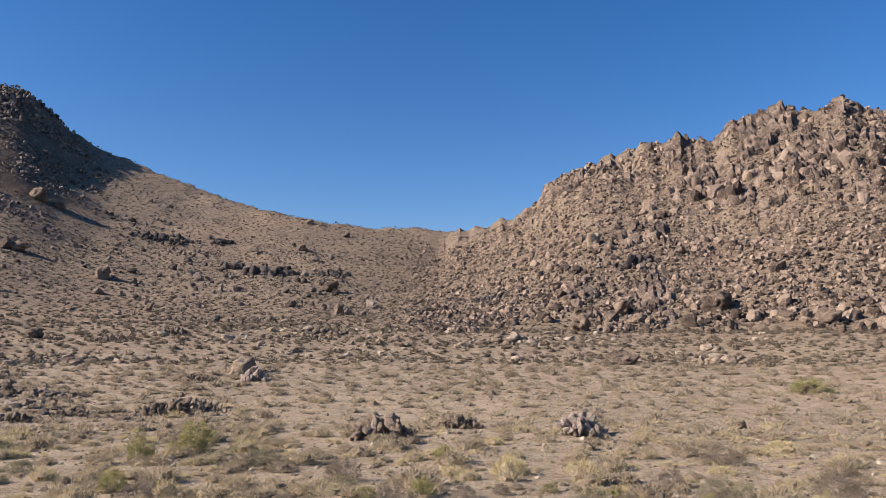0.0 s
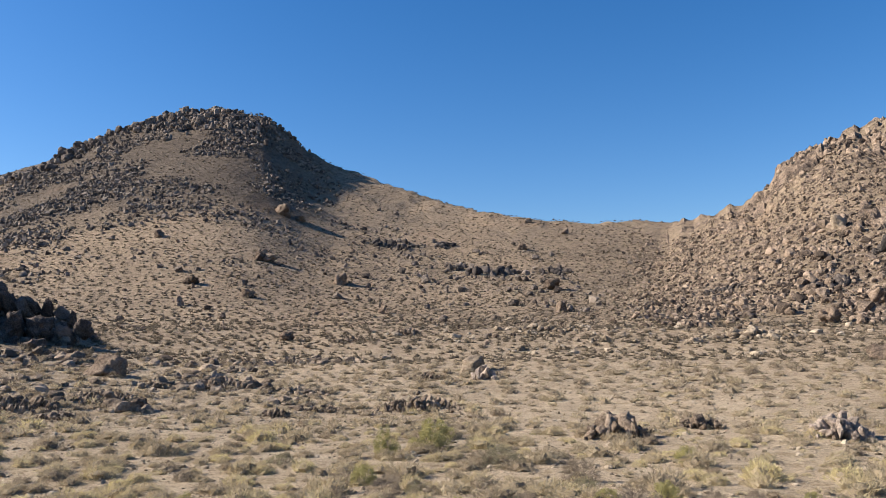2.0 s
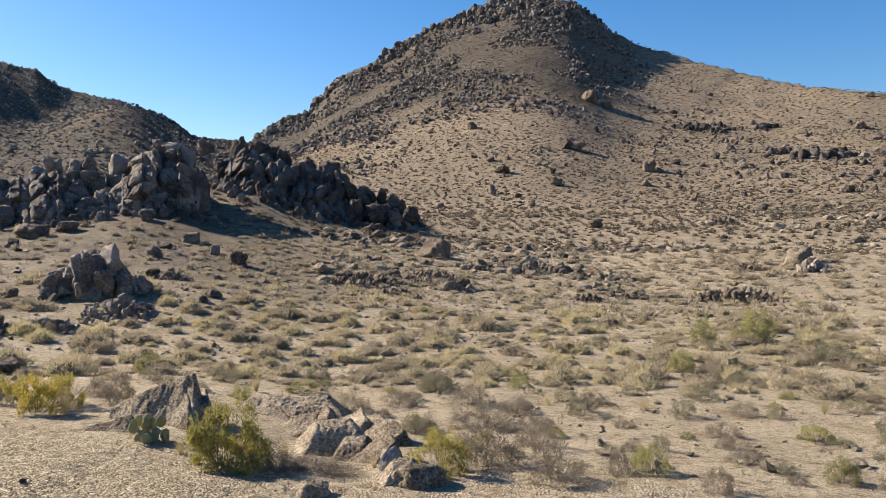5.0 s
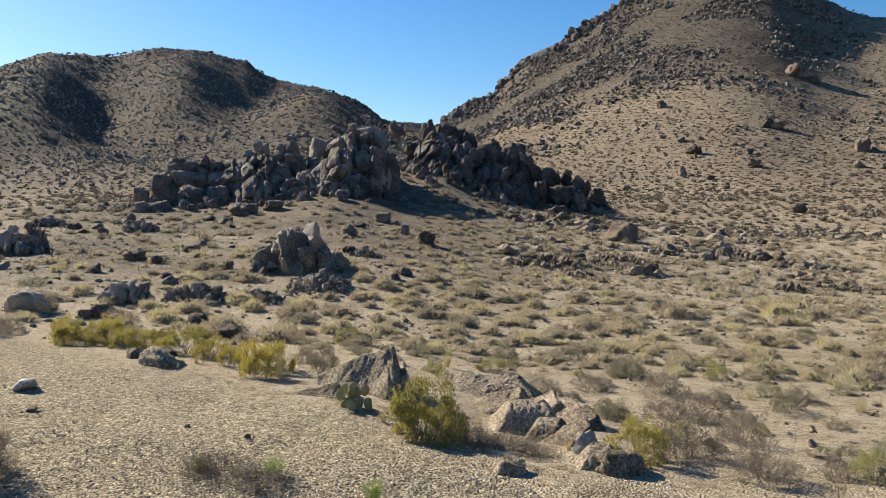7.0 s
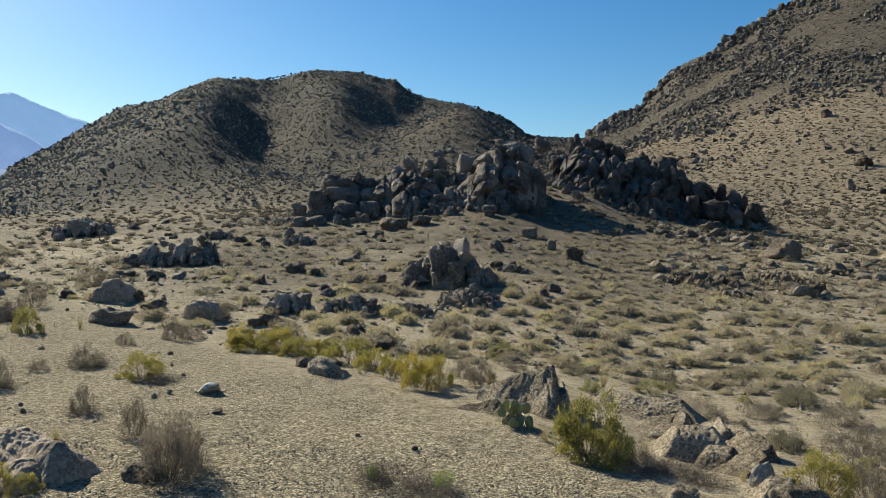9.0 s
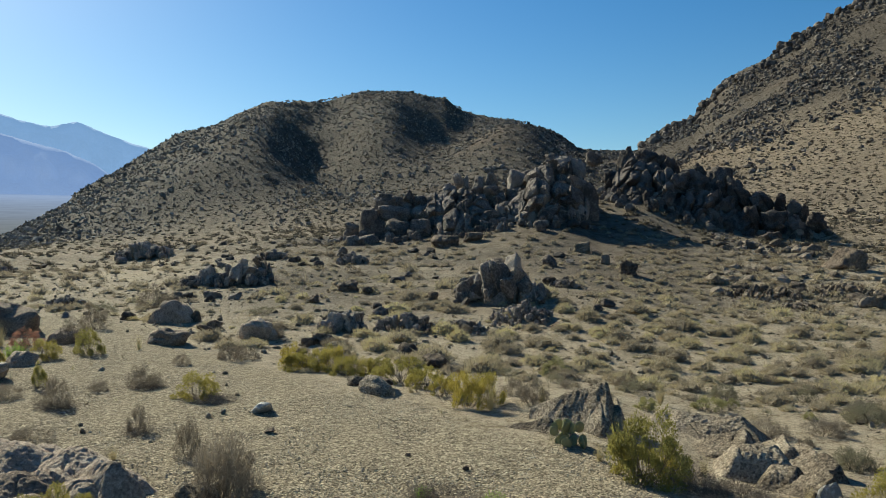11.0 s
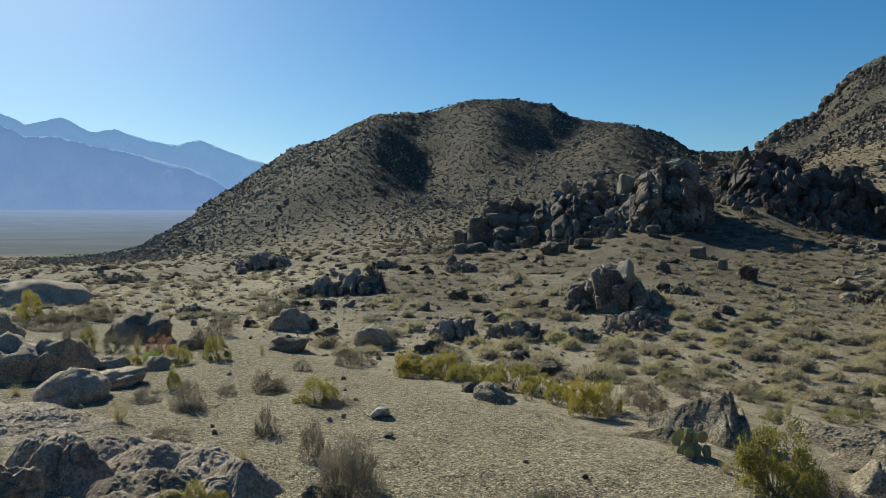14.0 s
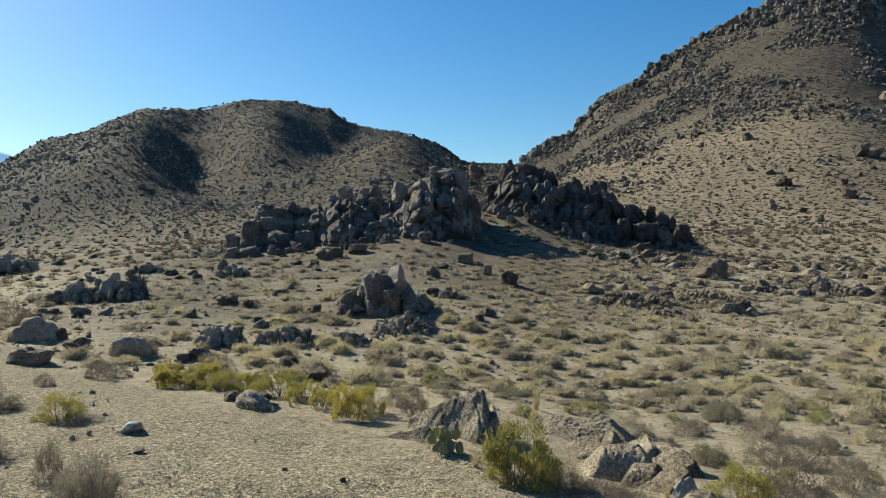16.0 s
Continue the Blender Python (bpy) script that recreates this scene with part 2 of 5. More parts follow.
BARK = leaf_material("grey_brown_stems", (0.13, 0.105, 0.08), (0.18, 0.145, 0.115), (0.22, 0.18, 0.145), False)
CACTUS = leaf_material("prickly_pear_skin", (0.22, 0.215, 0.11), (0.27, 0.255, 0.13), (0.32, 0.295, 0.15), False, 0.1)


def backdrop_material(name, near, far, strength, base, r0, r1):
    """Land behind miles of air: haze painted as glow, bluer and brighter farther off."""
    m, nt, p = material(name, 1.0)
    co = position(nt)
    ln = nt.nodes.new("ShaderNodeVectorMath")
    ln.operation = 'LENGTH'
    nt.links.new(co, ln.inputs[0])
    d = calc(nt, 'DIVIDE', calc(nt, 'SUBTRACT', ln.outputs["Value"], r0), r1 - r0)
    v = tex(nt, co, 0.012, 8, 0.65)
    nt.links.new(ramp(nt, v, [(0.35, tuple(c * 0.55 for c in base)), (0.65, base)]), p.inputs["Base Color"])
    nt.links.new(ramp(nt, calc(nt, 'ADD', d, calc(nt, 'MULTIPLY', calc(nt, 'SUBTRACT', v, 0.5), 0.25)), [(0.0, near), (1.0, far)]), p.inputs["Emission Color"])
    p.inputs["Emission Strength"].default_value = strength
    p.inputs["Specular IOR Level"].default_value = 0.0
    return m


# ranges and plain glow with the haze put into their emission
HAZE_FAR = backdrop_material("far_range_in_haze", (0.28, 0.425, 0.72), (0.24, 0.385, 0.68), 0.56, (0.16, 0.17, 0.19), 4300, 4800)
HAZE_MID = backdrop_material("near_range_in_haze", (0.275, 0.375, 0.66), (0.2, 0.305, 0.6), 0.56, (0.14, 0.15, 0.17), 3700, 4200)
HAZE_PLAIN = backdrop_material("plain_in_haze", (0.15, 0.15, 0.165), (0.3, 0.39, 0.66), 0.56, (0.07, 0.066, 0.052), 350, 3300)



# ---- terrain ----
def hash2(i, j, seed):
    h = (i.astype(np.int64) * 374761393 + j.astype(np.int64) * 668265263 + seed * 1442695041) & 0xffffffff
    h = ((h ^ (h >> 13)) * 1274126177) & 0xffffffff
    return ((h ^ (h >> 16)) & 0xffff) / 65535.0


def vnoise(x, y, seed=0):
    i, j = np.floor(x), np.floor(y)
    u, v = x - i, y - j
    u, v = u * u * (3 - 2 * u), v * v * (3 - 2 * v)
    a, b = hash2(i, j, seed), hash2(i + 1, j, seed)
    c, d = hash2(i, j + 1, seed), hash2(i + 1, j + 1, seed)
    return (a + (b - a) * u) * (1 - v) + (c + (d - c) * u) * v - 0.5


def fbm(x, y, octaves=4, seed=0):
    s, amp = 0.0, 1.0
    for k in range(octaves):
        s = s + amp * vnoise(x * 2 ** k + 17.3 * k, y * 2 ** k - 9.1 * k, seed + k)
        amp *= 0.5
    return s


def cells(x, y, seed=0):
    """Scattered cells about one unit apart: distance to the nearest seed, gap to the next, and two random numbers of the cell."""
    i0, j0 = np.floor(x), np.floor(y)
    d1, d2 = np.full(np.shape(x), 9.0), np.full(np.shape(x), 9.0)
    ra, rb = np.zeros(np.shape(x)), np.zeros(np.shape(x))
    for di in (-1, 0, 1):
        for dj in (-1, 0, 1):
            i, j = i0 + di, j0 + dj
            d = np.hypot(i + 0.1 + 0.8 * hash2(i, j, seed) - x, j + 0.1 + 0.8 * hash2(i, j, seed + 1) - y)
            near = d < d1
            d2 = np.where(near, d1, np.minimum(d2, d))
            ra, rb = np.where(near, hash2(i, j, seed + 2), ra), np.where(near, hash2(i, j, seed + 3), rb)
            d1 = np.where(near, d, d1)
    return d1, d2 - d1, ra, rb


# valley floor: height by bearing (degrees to the left of north) and distance
FLOOR_R = [0, 6, 10, 16, 28, 48, 75, 110]
FLOOR = {
    -110: [0, 0, 0, 0, 0, 0, 1, 1],
    -35: [0, -0.1, -0.35, -0.6, -0.7, 0.9, 3.2, 5],
    0: [0, -0.1, -0.35, -0.6, -0.7, 0.9, 3.3, 6],
    25: [0, -0.1, -0.45, -0.7, -0.8, 0.8, 3.6, 8],
    45: [0, -0.05, -0.45, -0.75, -0.35, 1.6, 3.0, 6],
    60: [0, 0, -0.1, -0.6, 0.35, 2.2, 3.0, 4],
    75: [0, 0, 0, -0.3, 0.25, 1.6, 2.4, 3.5],
    90: [0, 0, 0, 0, 0.0, 0.4, 1.0, 1.2],
    105: [0, 0, 0, 0, 0, 0.1, 0.3, 0.6],
    180: [0, 0, 0, 0, 0, 0, 0, 0],
}
# crest lines: bearing, elevation seen from the eye, distance
RIGHT_CREST = [(-90, 0, 150), (-60, 12.1, 150), (-45, 14.1, 150), (-30, 14.7, 150), (-27.2, 15.7, 150), (-23.7, 15.5, 152),
              (-20, 15, 155), (-18.8, 13.9, 158), (-16.1, 14.5, 160), (-12.9, 13.8, 160), (-10.9, 13.3, 160), (-8.4, 12.6, 162),
              (-6.7, 11.2, 165), (-5.7, 10.3, 170), (-4.4, 9.4, 175), (-2.5, 8.7, 180), (-0.1, 7.8, 188), (5, 4, 190), (12, 0, 190)]
PEAK_CREST = [(-30, 0, 195), (-8, 7.1, 195), (0, 8.3, 195), (4.2, 8.6, 195), (10.4, 9.1, 195), (13.4, 9.7, 200), (16.4, 10.3, 210),
              (21.5, 11.9, 225), (24.7, 13, 232), (26.8, 14, 235), (28.1, 15.05, 236), (29.3, 15.95, 236), (30, 16.35, 236),
              (32, 16.65, 236), (33.8, 16.45, 237), (35.8, 15.95, 238), (38.1, 15.15, 240), (40.3, 14.25, 242), (42.1, 13.25, 243),
              (44.2, 12.15, 243), (46.2, 11.25, 243), (47.5, 9.95, 243), (48.7, 8.65, 243), (50.1, 8.1, 240), (51.5, 7.3, 236),
              (54, 5.1, 230), (60, 0, 220)]
LEFT_CREST = [(45, 0, 240), (48, 5, 240), (53.7, 6.55, 221), (56.6, 6.75, 218), (57.7, 7.45, 214), (59.3, 8.15, 210),
              (61.6, 8.95, 206), (64.3, 9.35, 204), (65.5, 9.95, 202), (66.3, 10.55, 201), (69.6, 10.75, 199), (72.5, 10.75, 196),
              (74.6, 10.35, 195), (76.2, 10.2, 194), (79.1, 10.2, 191), (81.2, 9.3, 191), (82.8, 8.5, 188), (85.3, 7.4, 180),
              (87.7, 5.85, 172), (89.3, 4.75, 165), (90.8, 3.75, 158), (92.4, 2.45, 150), (93.5, 1.65, 142), (95.4, 0.5, 131),
              (98.2, -0.2, 130), (101.3, -0.6, 130), (115, -2, 130)]


# tops of the two parts of the rock outcrop: bearing, elevation
OUTCROP_WEST = [(75.5, -1), (73.5, 0.6), (71.3, 2.6), (69.8, 3.1), (67.8, 2.9), (65.5, 4.0), (64.3, 4.2), (62.6, 3.8), (61, 4.7), (59, 6.1), (57.2, 6.1), (56.1, 4.2), (55.3, -1)]
OUTCROP_EAST = [(56, 3), (55, 3.8), (53.8, 5.1), (53.0, 6.0), (52.2, 5.9), (51.2, 5.5), (49.9, 4.4), (48.7, 4.8), (47.4, 4.2), (46.2, 3.2), (45, 2.9), (43.8, 2.6), (42.2, 2.5), (41.4, 1.4), (39.8, 0.3), (38.8, -1)]


def mound(az, r, tops, r0, front, rear):
    c = np.array(sorted(tops), float)
    top = EYE + r0 * np.tan(np.radians(np.interp(az, c[:, 0], c[:, 1], left=-3, right=-3)))
    base = floor_height(az, np.full_like(r, r0))
    d = np.where(r < r0, (r0 - r) / front, (r - r0) / rear)
    return np.maximum(top - base, 0) * 0.55 * np.exp(-np.abs(d) ** 1.4)


def polar(x, y):
    az = np.degrees(np.arctan2(-x, y))
    az = np.where(az < -130, az + 360, az)
    return az, np.hypot(x, y)


def floor_height(az, r):
    cols = sorted(FLOOR)
    table = np.array([FLOOR[c] for c in cols])
    k = np.clip(np.searchsorted(cols, az) - 1, 0, len(cols) - 2)
    ca = np.array(cols, float)
    u = np.clip((az - ca[k]) / (ca[k + 1] - ca[k]), 0, 1)
    u = u * u * (3 - 2 * u)
    rr = np.clip(r, 0, 109.9)
    q = np.clip(np.searchsorted(FLOOR_R, rr, side='right') - 1, 0, len(FLOOR_R) - 2)
    ra = np.array(FLOOR_R, float)
    v = (rr - ra[q]) / (ra[q + 1] - ra[q])
    v = 0.5 * v + 0.5 * v * v * (3 - 2 * v)
    z0 = table[k, q] * (1 - v) + table[k, q + 1] * v
    z1 = table[k + 1, q] * (1 - v) + table[k + 1, q + 1] * v
    # sand banked up under the eastern outcrop
    bank = np.interp(r, [40, 46, 57, 75, 110], [0, 0.3, 1, 0.9, 0.2]) * np.interp(az, [40, 44, 48, 52, 56, 60, 66], [0, 0.05, 0.35, 0.9, 1, 0.75, 0])
    return z0 * (1 - u) + z1 * u + 2.6 * bank


def hill(az, r, crest, foot, power, back=0.45):
    c = np.array(crest, float)
    fine_az = np.arange(-130, 231, 0.25)
    fine_el = np.interp(fine_az, c[:, 0], c[:, 1])
    kern = np.exp(-np.linspace(-2.2, 2.2, 41) ** 2)
    soft_el = np.convolve(np.pad(fine_el, 20, mode='edge'), kern / kern.sum(), 'valid')
    el, rc = np.interp(az, c[:, 0], c[:, 1]), np.interp(az, c[:, 0], c[:, 2])
    near_crest = np.clip((r / rc - 0.72) / 0.26, 0, 1)
    near_crest = near_crest * near_crest * (3 - 2 * near_crest)
    el_here = np.interp(az, fine_az, soft_el) * (1 - near_crest) + el * near_crest
    zc = EYE + rc * np.tan(np.radians(el_here))
    zf = floor_height(az, np.full_like(r, foot))
    u = np.clip((r - foot) / (rc - foot), 0, 1)
    z = zf + (zc - zf) * u ** power - 0.5 * np.maximum(foot - r, 0)
    return np.where(r > rc, zc - back * (r - rc), z), np.where(r > rc + 45, 0, u) * np.clip((el - 0.3) / 2.5, 0, 1)


def smax(a, b, k):
    h = np.clip(0.5 + 0.5 * (a - b) / k, 0, 1)
    return b + (a - b) * h + k * h * (1 - h)


def spur(az, r, az0, lean, r0, r1, high, wide):
    line = az0 + lean * (r - r0)
    d = np.radians(az - line) * r / wide
    w = np.clip((r - r0) / 30, 0, 1) * np.clip((r1 - r) / 40, 0, 1)
    return high * w * np.exp(-d * d)


def terrain(x, y):
    """Height, and how much of it is hill slope, rocky crest and gravel pad."""
    x, y = np.asarray(x, float), np.asarray(y, float)
    az, r = polar(x, y)
    z = floor_height(az, r) + 0.16 * fbm(x / 7, y / 7, 4, 3) * np.clip((r - 9) / 15, 0, 1)
    z = z + 0.9 * fbm(x / 30, y / 30, 3, 5) * np.clip((r - 30) / 60, 0, 1)
    heap = np.maximum(mound(az, r, OUTCROP_WEST, 50, 3.8, 5), mound(az, r, OUTCROP_EAST, 58, 4.2, 5))
    z = z + heap
    zr, ur = hill(az, r, RIGHT_CREST, 76, 1.15)
    zp, up = hill(az, r, PEAK_CREST, 56, 1.6)
    zl, ul = hill(az, r, LEFT_CREST, 66, 1.35)
    rough = fbm(x / 16, y / 16, 5, 11)
    zr = zr + ur * (2.2 * rough + 1.6 * np.abs(fbm(x / 9, y / 9, 3, 21)))
    zr = zr + ur * np.clip((ur - 0.3) * 3, 0, 1) * (2.0 * fbm(az * 1.1, r / 45, 3, 151) + 1.0 * np.abs(fbm(az * 3.0, r / 25, 2, 161)))
    zp = zp + np.clip(up * 1.6, 0, 1) * (1.0 * rough) + np.clip((up - 0.7) * 4, 0, 1) * 0.8 * fbm(x / 5, y / 5, 3, 31)
    zl = zl + ul * (2.0 * rough + 1.2 * fbm(x / 40, y / 40, 3, 41))
    zl = zl + spur(az, r, 79.3, 0.0, 95, 190, 5.0, 8) + spur(az, r, 62.0, 0.0, 95, 180, 7.0, 10) + spur(az, r, 70.5, 0.0, 110, 200, 4.0, 9) + spur(az, r, 84.0, 0.01, 85, 170, 2.0, 9)
    zl = zl - spur(az, r, 75.6, 0.0, 95, 194, 6.0, 9) - spur(az, r, 66.5, 0.0, 100, 198, 3.5, 10)
    z = smax(smax(smax(z, zr, 1.2), zp, 1.2), zl, 1.2)
    # open plain beyond the hills
    far = np.interp(r, [0, 300, 600, 1500, 4300, 5000], [-30, -6, 2, 38, 232, 260])
    t = np.clip((r - 300) / 150, 0, 1)
    z = np.where(r > 300, z * (1 - t) + far * t, z)
    slope = np.clip(np.maximum(np.maximum(ur * 3, up * 5), np.maximum(ul * 3, 0.85 * np.clip((r - 38) / 28, 0, 1))), 0, 1)
    # left hill's rocky mask also paints in its dimness under grazing sun
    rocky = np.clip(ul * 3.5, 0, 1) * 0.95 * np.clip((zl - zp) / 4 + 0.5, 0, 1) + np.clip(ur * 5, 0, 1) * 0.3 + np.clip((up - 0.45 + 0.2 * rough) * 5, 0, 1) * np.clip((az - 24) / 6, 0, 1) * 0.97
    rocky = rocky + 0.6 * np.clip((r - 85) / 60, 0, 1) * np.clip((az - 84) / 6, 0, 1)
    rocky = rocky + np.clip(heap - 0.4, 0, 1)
    rise = np.interp(az, [40, 50, 76, 86], [0, 1, 1, 0]) * np.interp(r, [18, 27, 56, 70], [0, 1, 1, 0])
    rocky = rocky + 0.62 * rise * (1 + 0.8 * fbm(x / 6, y / 6, 3, 251))
    pad_r = np.interp(az, [38, 45, 55, 66, 75, 84, 90, 100, 120], [5.0, 5.6, 7.3, 9.2, 11, 16, 23, 23, 20])
    pad = np.clip((pad_r - r) / 1.2 + 0.5 + 0.8 * fbm(x / 1.5, y / 1.5, 3, 51), 0, 1)
    return z, slope, pad, np.clip(rocky, 0, 1)


def height(x, y):
    return terrain(np.atleast_1d(x), np.atleast_1d(y))[0]


def spot(az, r):
    """A place on the ground by its bearing and distance."""
    x, y = -r * math.sin(radians(az)), r * math.cos(radians(az))
    return Vector((x, y, float(height(x, y)[0])))


def mesh_from(name, verts, faces, mat=None, smooth=False, tone=None):
    me = bpy.data.meshes.new(name)
    verts, faces = np.asarray(verts, np.float32), np.asarray(faces, np.int32)
    n = faces.shape[1]
    me.vertices.add(len(verts))
    me.vertices.foreach_set("co", verts.ravel())
    me.loops.add(faces.size)
    me.loops.foreach_set("vertex_index", faces.ravel())
    me.polygons.add(len(faces))
    me.polygons.foreach_set("loop_start", np.arange(0, faces.size, n, dtype=np.int32))
    me.polygons.foreach_set("use_smooth", np.full(len(faces), smooth))
    me.update(calc_edges=True)
    if tone is not None:
        me.attributes.new("tone", 'FLOAT', 'POINT').data.foreach_set("value", np.asarray(tone, np.float32))
    if mat:
        me.materials.append(mat)
    return me


def build_ground():
    azs = np.concatenate([np.arange(-130, -36, 4.0), np.arange(-36, 108, 0.25), np.arange(108, 229.9, 4.0)])
    rs = np.concatenate([[0.004, 0.3, 0.8, 1.5, 2.2], np.geomspace(3, 20, 90), np.geomspace(20.3, 330, 220), np.geomspace(340, 4950, 40)])
    A, R = np.meshgrid(np.radians(azs), rs)
    X, Y = -R * np.sin(A), R * np.cos(A)
    Z, slope, pad, rocky = terrain(X.ravel(), Y.ravel())
    near = np.clip((30 - R.ravel()) / 20, 0, 1)
    Z = Z + near * (0.035 * fbm(X.ravel() / 0.5, Y.ravel() / 0.5, 3, 61))
    na, nr = len(azs), len(rs)
    i, j = np.meshgrid(np.arange(nr - 1), np.arange(na), indexing='ij')
    k = (j + 1) % na
    F = np.stack([i * na + j, i * na + k, (i + 1) * na + k, (i + 1) * na + j], -1).reshape(-1, 4)[:, ::-1]
    V = np.stack([X.ravel(), Y.ravel(), Z], -1)
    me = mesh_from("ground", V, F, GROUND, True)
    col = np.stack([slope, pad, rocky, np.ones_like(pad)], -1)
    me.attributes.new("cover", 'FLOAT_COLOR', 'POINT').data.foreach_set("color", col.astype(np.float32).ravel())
    return tagged(new("ground", me), "sandy desert ground with gravel pad and hill slopes", "ground", kind="structure")


build_ground()


# ---- distant ranges ----
def ridge_range(name, mat, crest, r, depth, label, rise=0.25):
    c = np.array(crest, float)
    azs = np.arange(c[0, 0], c[-1, 0], 0.12)
    el = np.interp(azs, c[:, 0], c[:, 1]) + rise * fbm(azs / 1.3, azs * 0 + r, 5, 71)
    rows = []
    for k, f in enumerate(np.linspace(0, 1, 14)):
        rr = r + depth * f + 190 * fbm(azs / 1.1, azs * 0 + k * 0.35, 4, 81) * math.sin(math.pi * min(1, f * 1.05))
        zc = EYE + (r + depth) * np.tan(np.radians(el))
        z0 = EYE + r * math.tan(radians(2.6))
        z = z0 + (zc - z0) * (f ** 1.25)
        rows.append(np.stack([-rr * np.sin(np.radians(azs)), rr * np.cos(np.radians(azs)), z], -1))
    back = rows[-1].copy()
    back[:, :2] *= 1.02
    back[:, 2] = 0
    rows.append(back)
    V = np.concatenate(rows)
    na, nr = len(azs), len(rows)
    i, j = np.meshgrid(np.arange(nr - 1), np.arange(na - 1), indexing='ij')
    F = np.stack([i * na + j, (i + 1) * na + j, (i + 1) * na + j + 1, i * na + j + 1], -1).reshape(-1, 4)
    return tagged(new(name, mesh_from(name, V, F, mat, True)), label, "mountains", kind="structure")


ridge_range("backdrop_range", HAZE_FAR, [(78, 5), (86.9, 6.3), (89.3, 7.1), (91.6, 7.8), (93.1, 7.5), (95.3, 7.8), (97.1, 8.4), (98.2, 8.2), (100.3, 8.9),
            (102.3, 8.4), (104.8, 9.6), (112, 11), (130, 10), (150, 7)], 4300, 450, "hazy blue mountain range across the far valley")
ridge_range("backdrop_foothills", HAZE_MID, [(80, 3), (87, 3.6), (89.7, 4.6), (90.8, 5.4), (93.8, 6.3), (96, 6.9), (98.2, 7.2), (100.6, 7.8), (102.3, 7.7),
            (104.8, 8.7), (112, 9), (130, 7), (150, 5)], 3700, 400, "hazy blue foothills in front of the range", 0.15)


def far_plain(name, r0, r1, mat, label):
    azs, rs = np.arange(70, 160, 1.0), np.geomspace(r0, r1, 30)
    A, R = np.meshgrid(np.radians(azs), rs)
    X, Y = (-R * np.sin(A)).ravel(), (R * np.cos(A)).ravel()
    V = np.stack([X, Y, terrain(X, Y)[0] + 3.0 + 0.001 * R.ravel()], -1)
    na, nr = len(azs), len(rs)
    i, j = np.meshgrid(np.arange(nr - 1), np.arange(na - 1), indexing='ij')
    F = np.stack([i * na + j, (i + 1) * na + j, (i + 1) * na + j + 1, i * na + j + 1], -1).reshape(-1, 4)[:, ::-1]
    tagged(new(name, mesh_from(name, V, F, mat, True)), label, "plain", kind="structure")


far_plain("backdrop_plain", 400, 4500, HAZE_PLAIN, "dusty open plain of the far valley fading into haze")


# ---- rocks ----
def ico(sub):
    bm = bmesh.new()
    bmesh.ops.create_icosphere(bm, subdivisions=sub, radius=1)
    bm.verts.ensure_lookup_table()
    v = np.array([w.co[:] for w in bm.verts])
    f = np.array([[q.index for q in p.verts] for p in bm.faces])
    bm.free()
    return v / np.linalg.norm(v, axis=1)[:, None], f


ICO = {s: ico(s) for s in (1, 2, 3, 4, 5)}


def rock_shape(rng, sub, cuts=9, lump=0.12, sharp=0.9, flat=(0.5, 0.88), ridge=0.5):
    """A boulder of unit half-size: a ball cut by planes into facets, then roughened by ridged lumps."""
    d, f = ICO[sub]
    n = rng.normal(size=(cuts, 3))
    n /= np.linalg.norm(n, axis=1)[:, None]
    off = rng.uniform(*flat, cuts)
    dots = d @ n.T
    rad = np.minimum(1.0, np.min(np.where(dots > 0.05, off / np.maximum(dots, 1e-3), 9), axis=1))
    rad = sharp * rad + (1 - sharp) * 0.8
    o = rng.uniform(0, 50, 3)
    for k, amp in ((1.2, lump), (2.6, lump * 0.7), (5.5, lump * 0.4), (11.0, lump * 0.24), (24.0, lump * 0.16)):
        if (k > 4 and sub < 3) or (k > 9 and sub < 4) or (k > 20 and sub < 5):
            continue
        nz = np.array([noise.noise(Vector(p * k + o)) for p in d])
        rad = rad + amp * (nz if ridge == 0 else (1 - ridge) * nz + ridge * (0.5 - 1.6 * np.abs(nz)))
    v = d * rad[:, None]
    return v / np.abs(v).max(axis=0), f


def granite_shape(rng, sub, lump=0.06, power=7, faces=4, skew=0.2):
    """A jointed granite block with weathered round edges: a soft meeting of slanted planes, then lumps and seams."""
    d, f = ICO[sub]
    total = np.zeros(len(d))
    ns = [a + rng.normal(0, skew, 3) for a in np.concatenate([np.eye(3), -np.eye(3)])] + [rng.normal(size=3) for _ in range(faces)]
    for k, n in enumerate(ns):
        n = n / np.linalg.norm(n)
        total += (np.maximum(d @ n, 0) / (rng.uniform(0.7, 1.0) if k < 6 else rng.uniform(0.75, 1.05))) ** power
    rad = total ** (-1.0 / power)
    o = rng.uniform(0, 50, 3)
    seam = rng.normal(size=3)
    seam /= np.linalg.norm(seam)
    for k, amp in ((1.3, lump * 1.5), (3.0, lump), (6.5, lump * 0.6), (13.0, lump * 0.4), (27.0, lump * 0.25)):
        if (k > 6 and sub < 4) or (k > 20 and sub < 5):
            continue
        rad = rad + amp * np.array([noise.noise(Vector(p * k + o)) for p in d])
    if sub > 3:
        line = np.abs(d @ seam - 0.15 + 0.12 * np.array([noise.noise(Vector(p * 2.0 + o)) for p in d]))
        rad = rad - 0.07 * np.exp(-(line / 0.035) ** 2)
    v = d * rad[:, None]
    return v / np.abs(v).max(axis=0), f


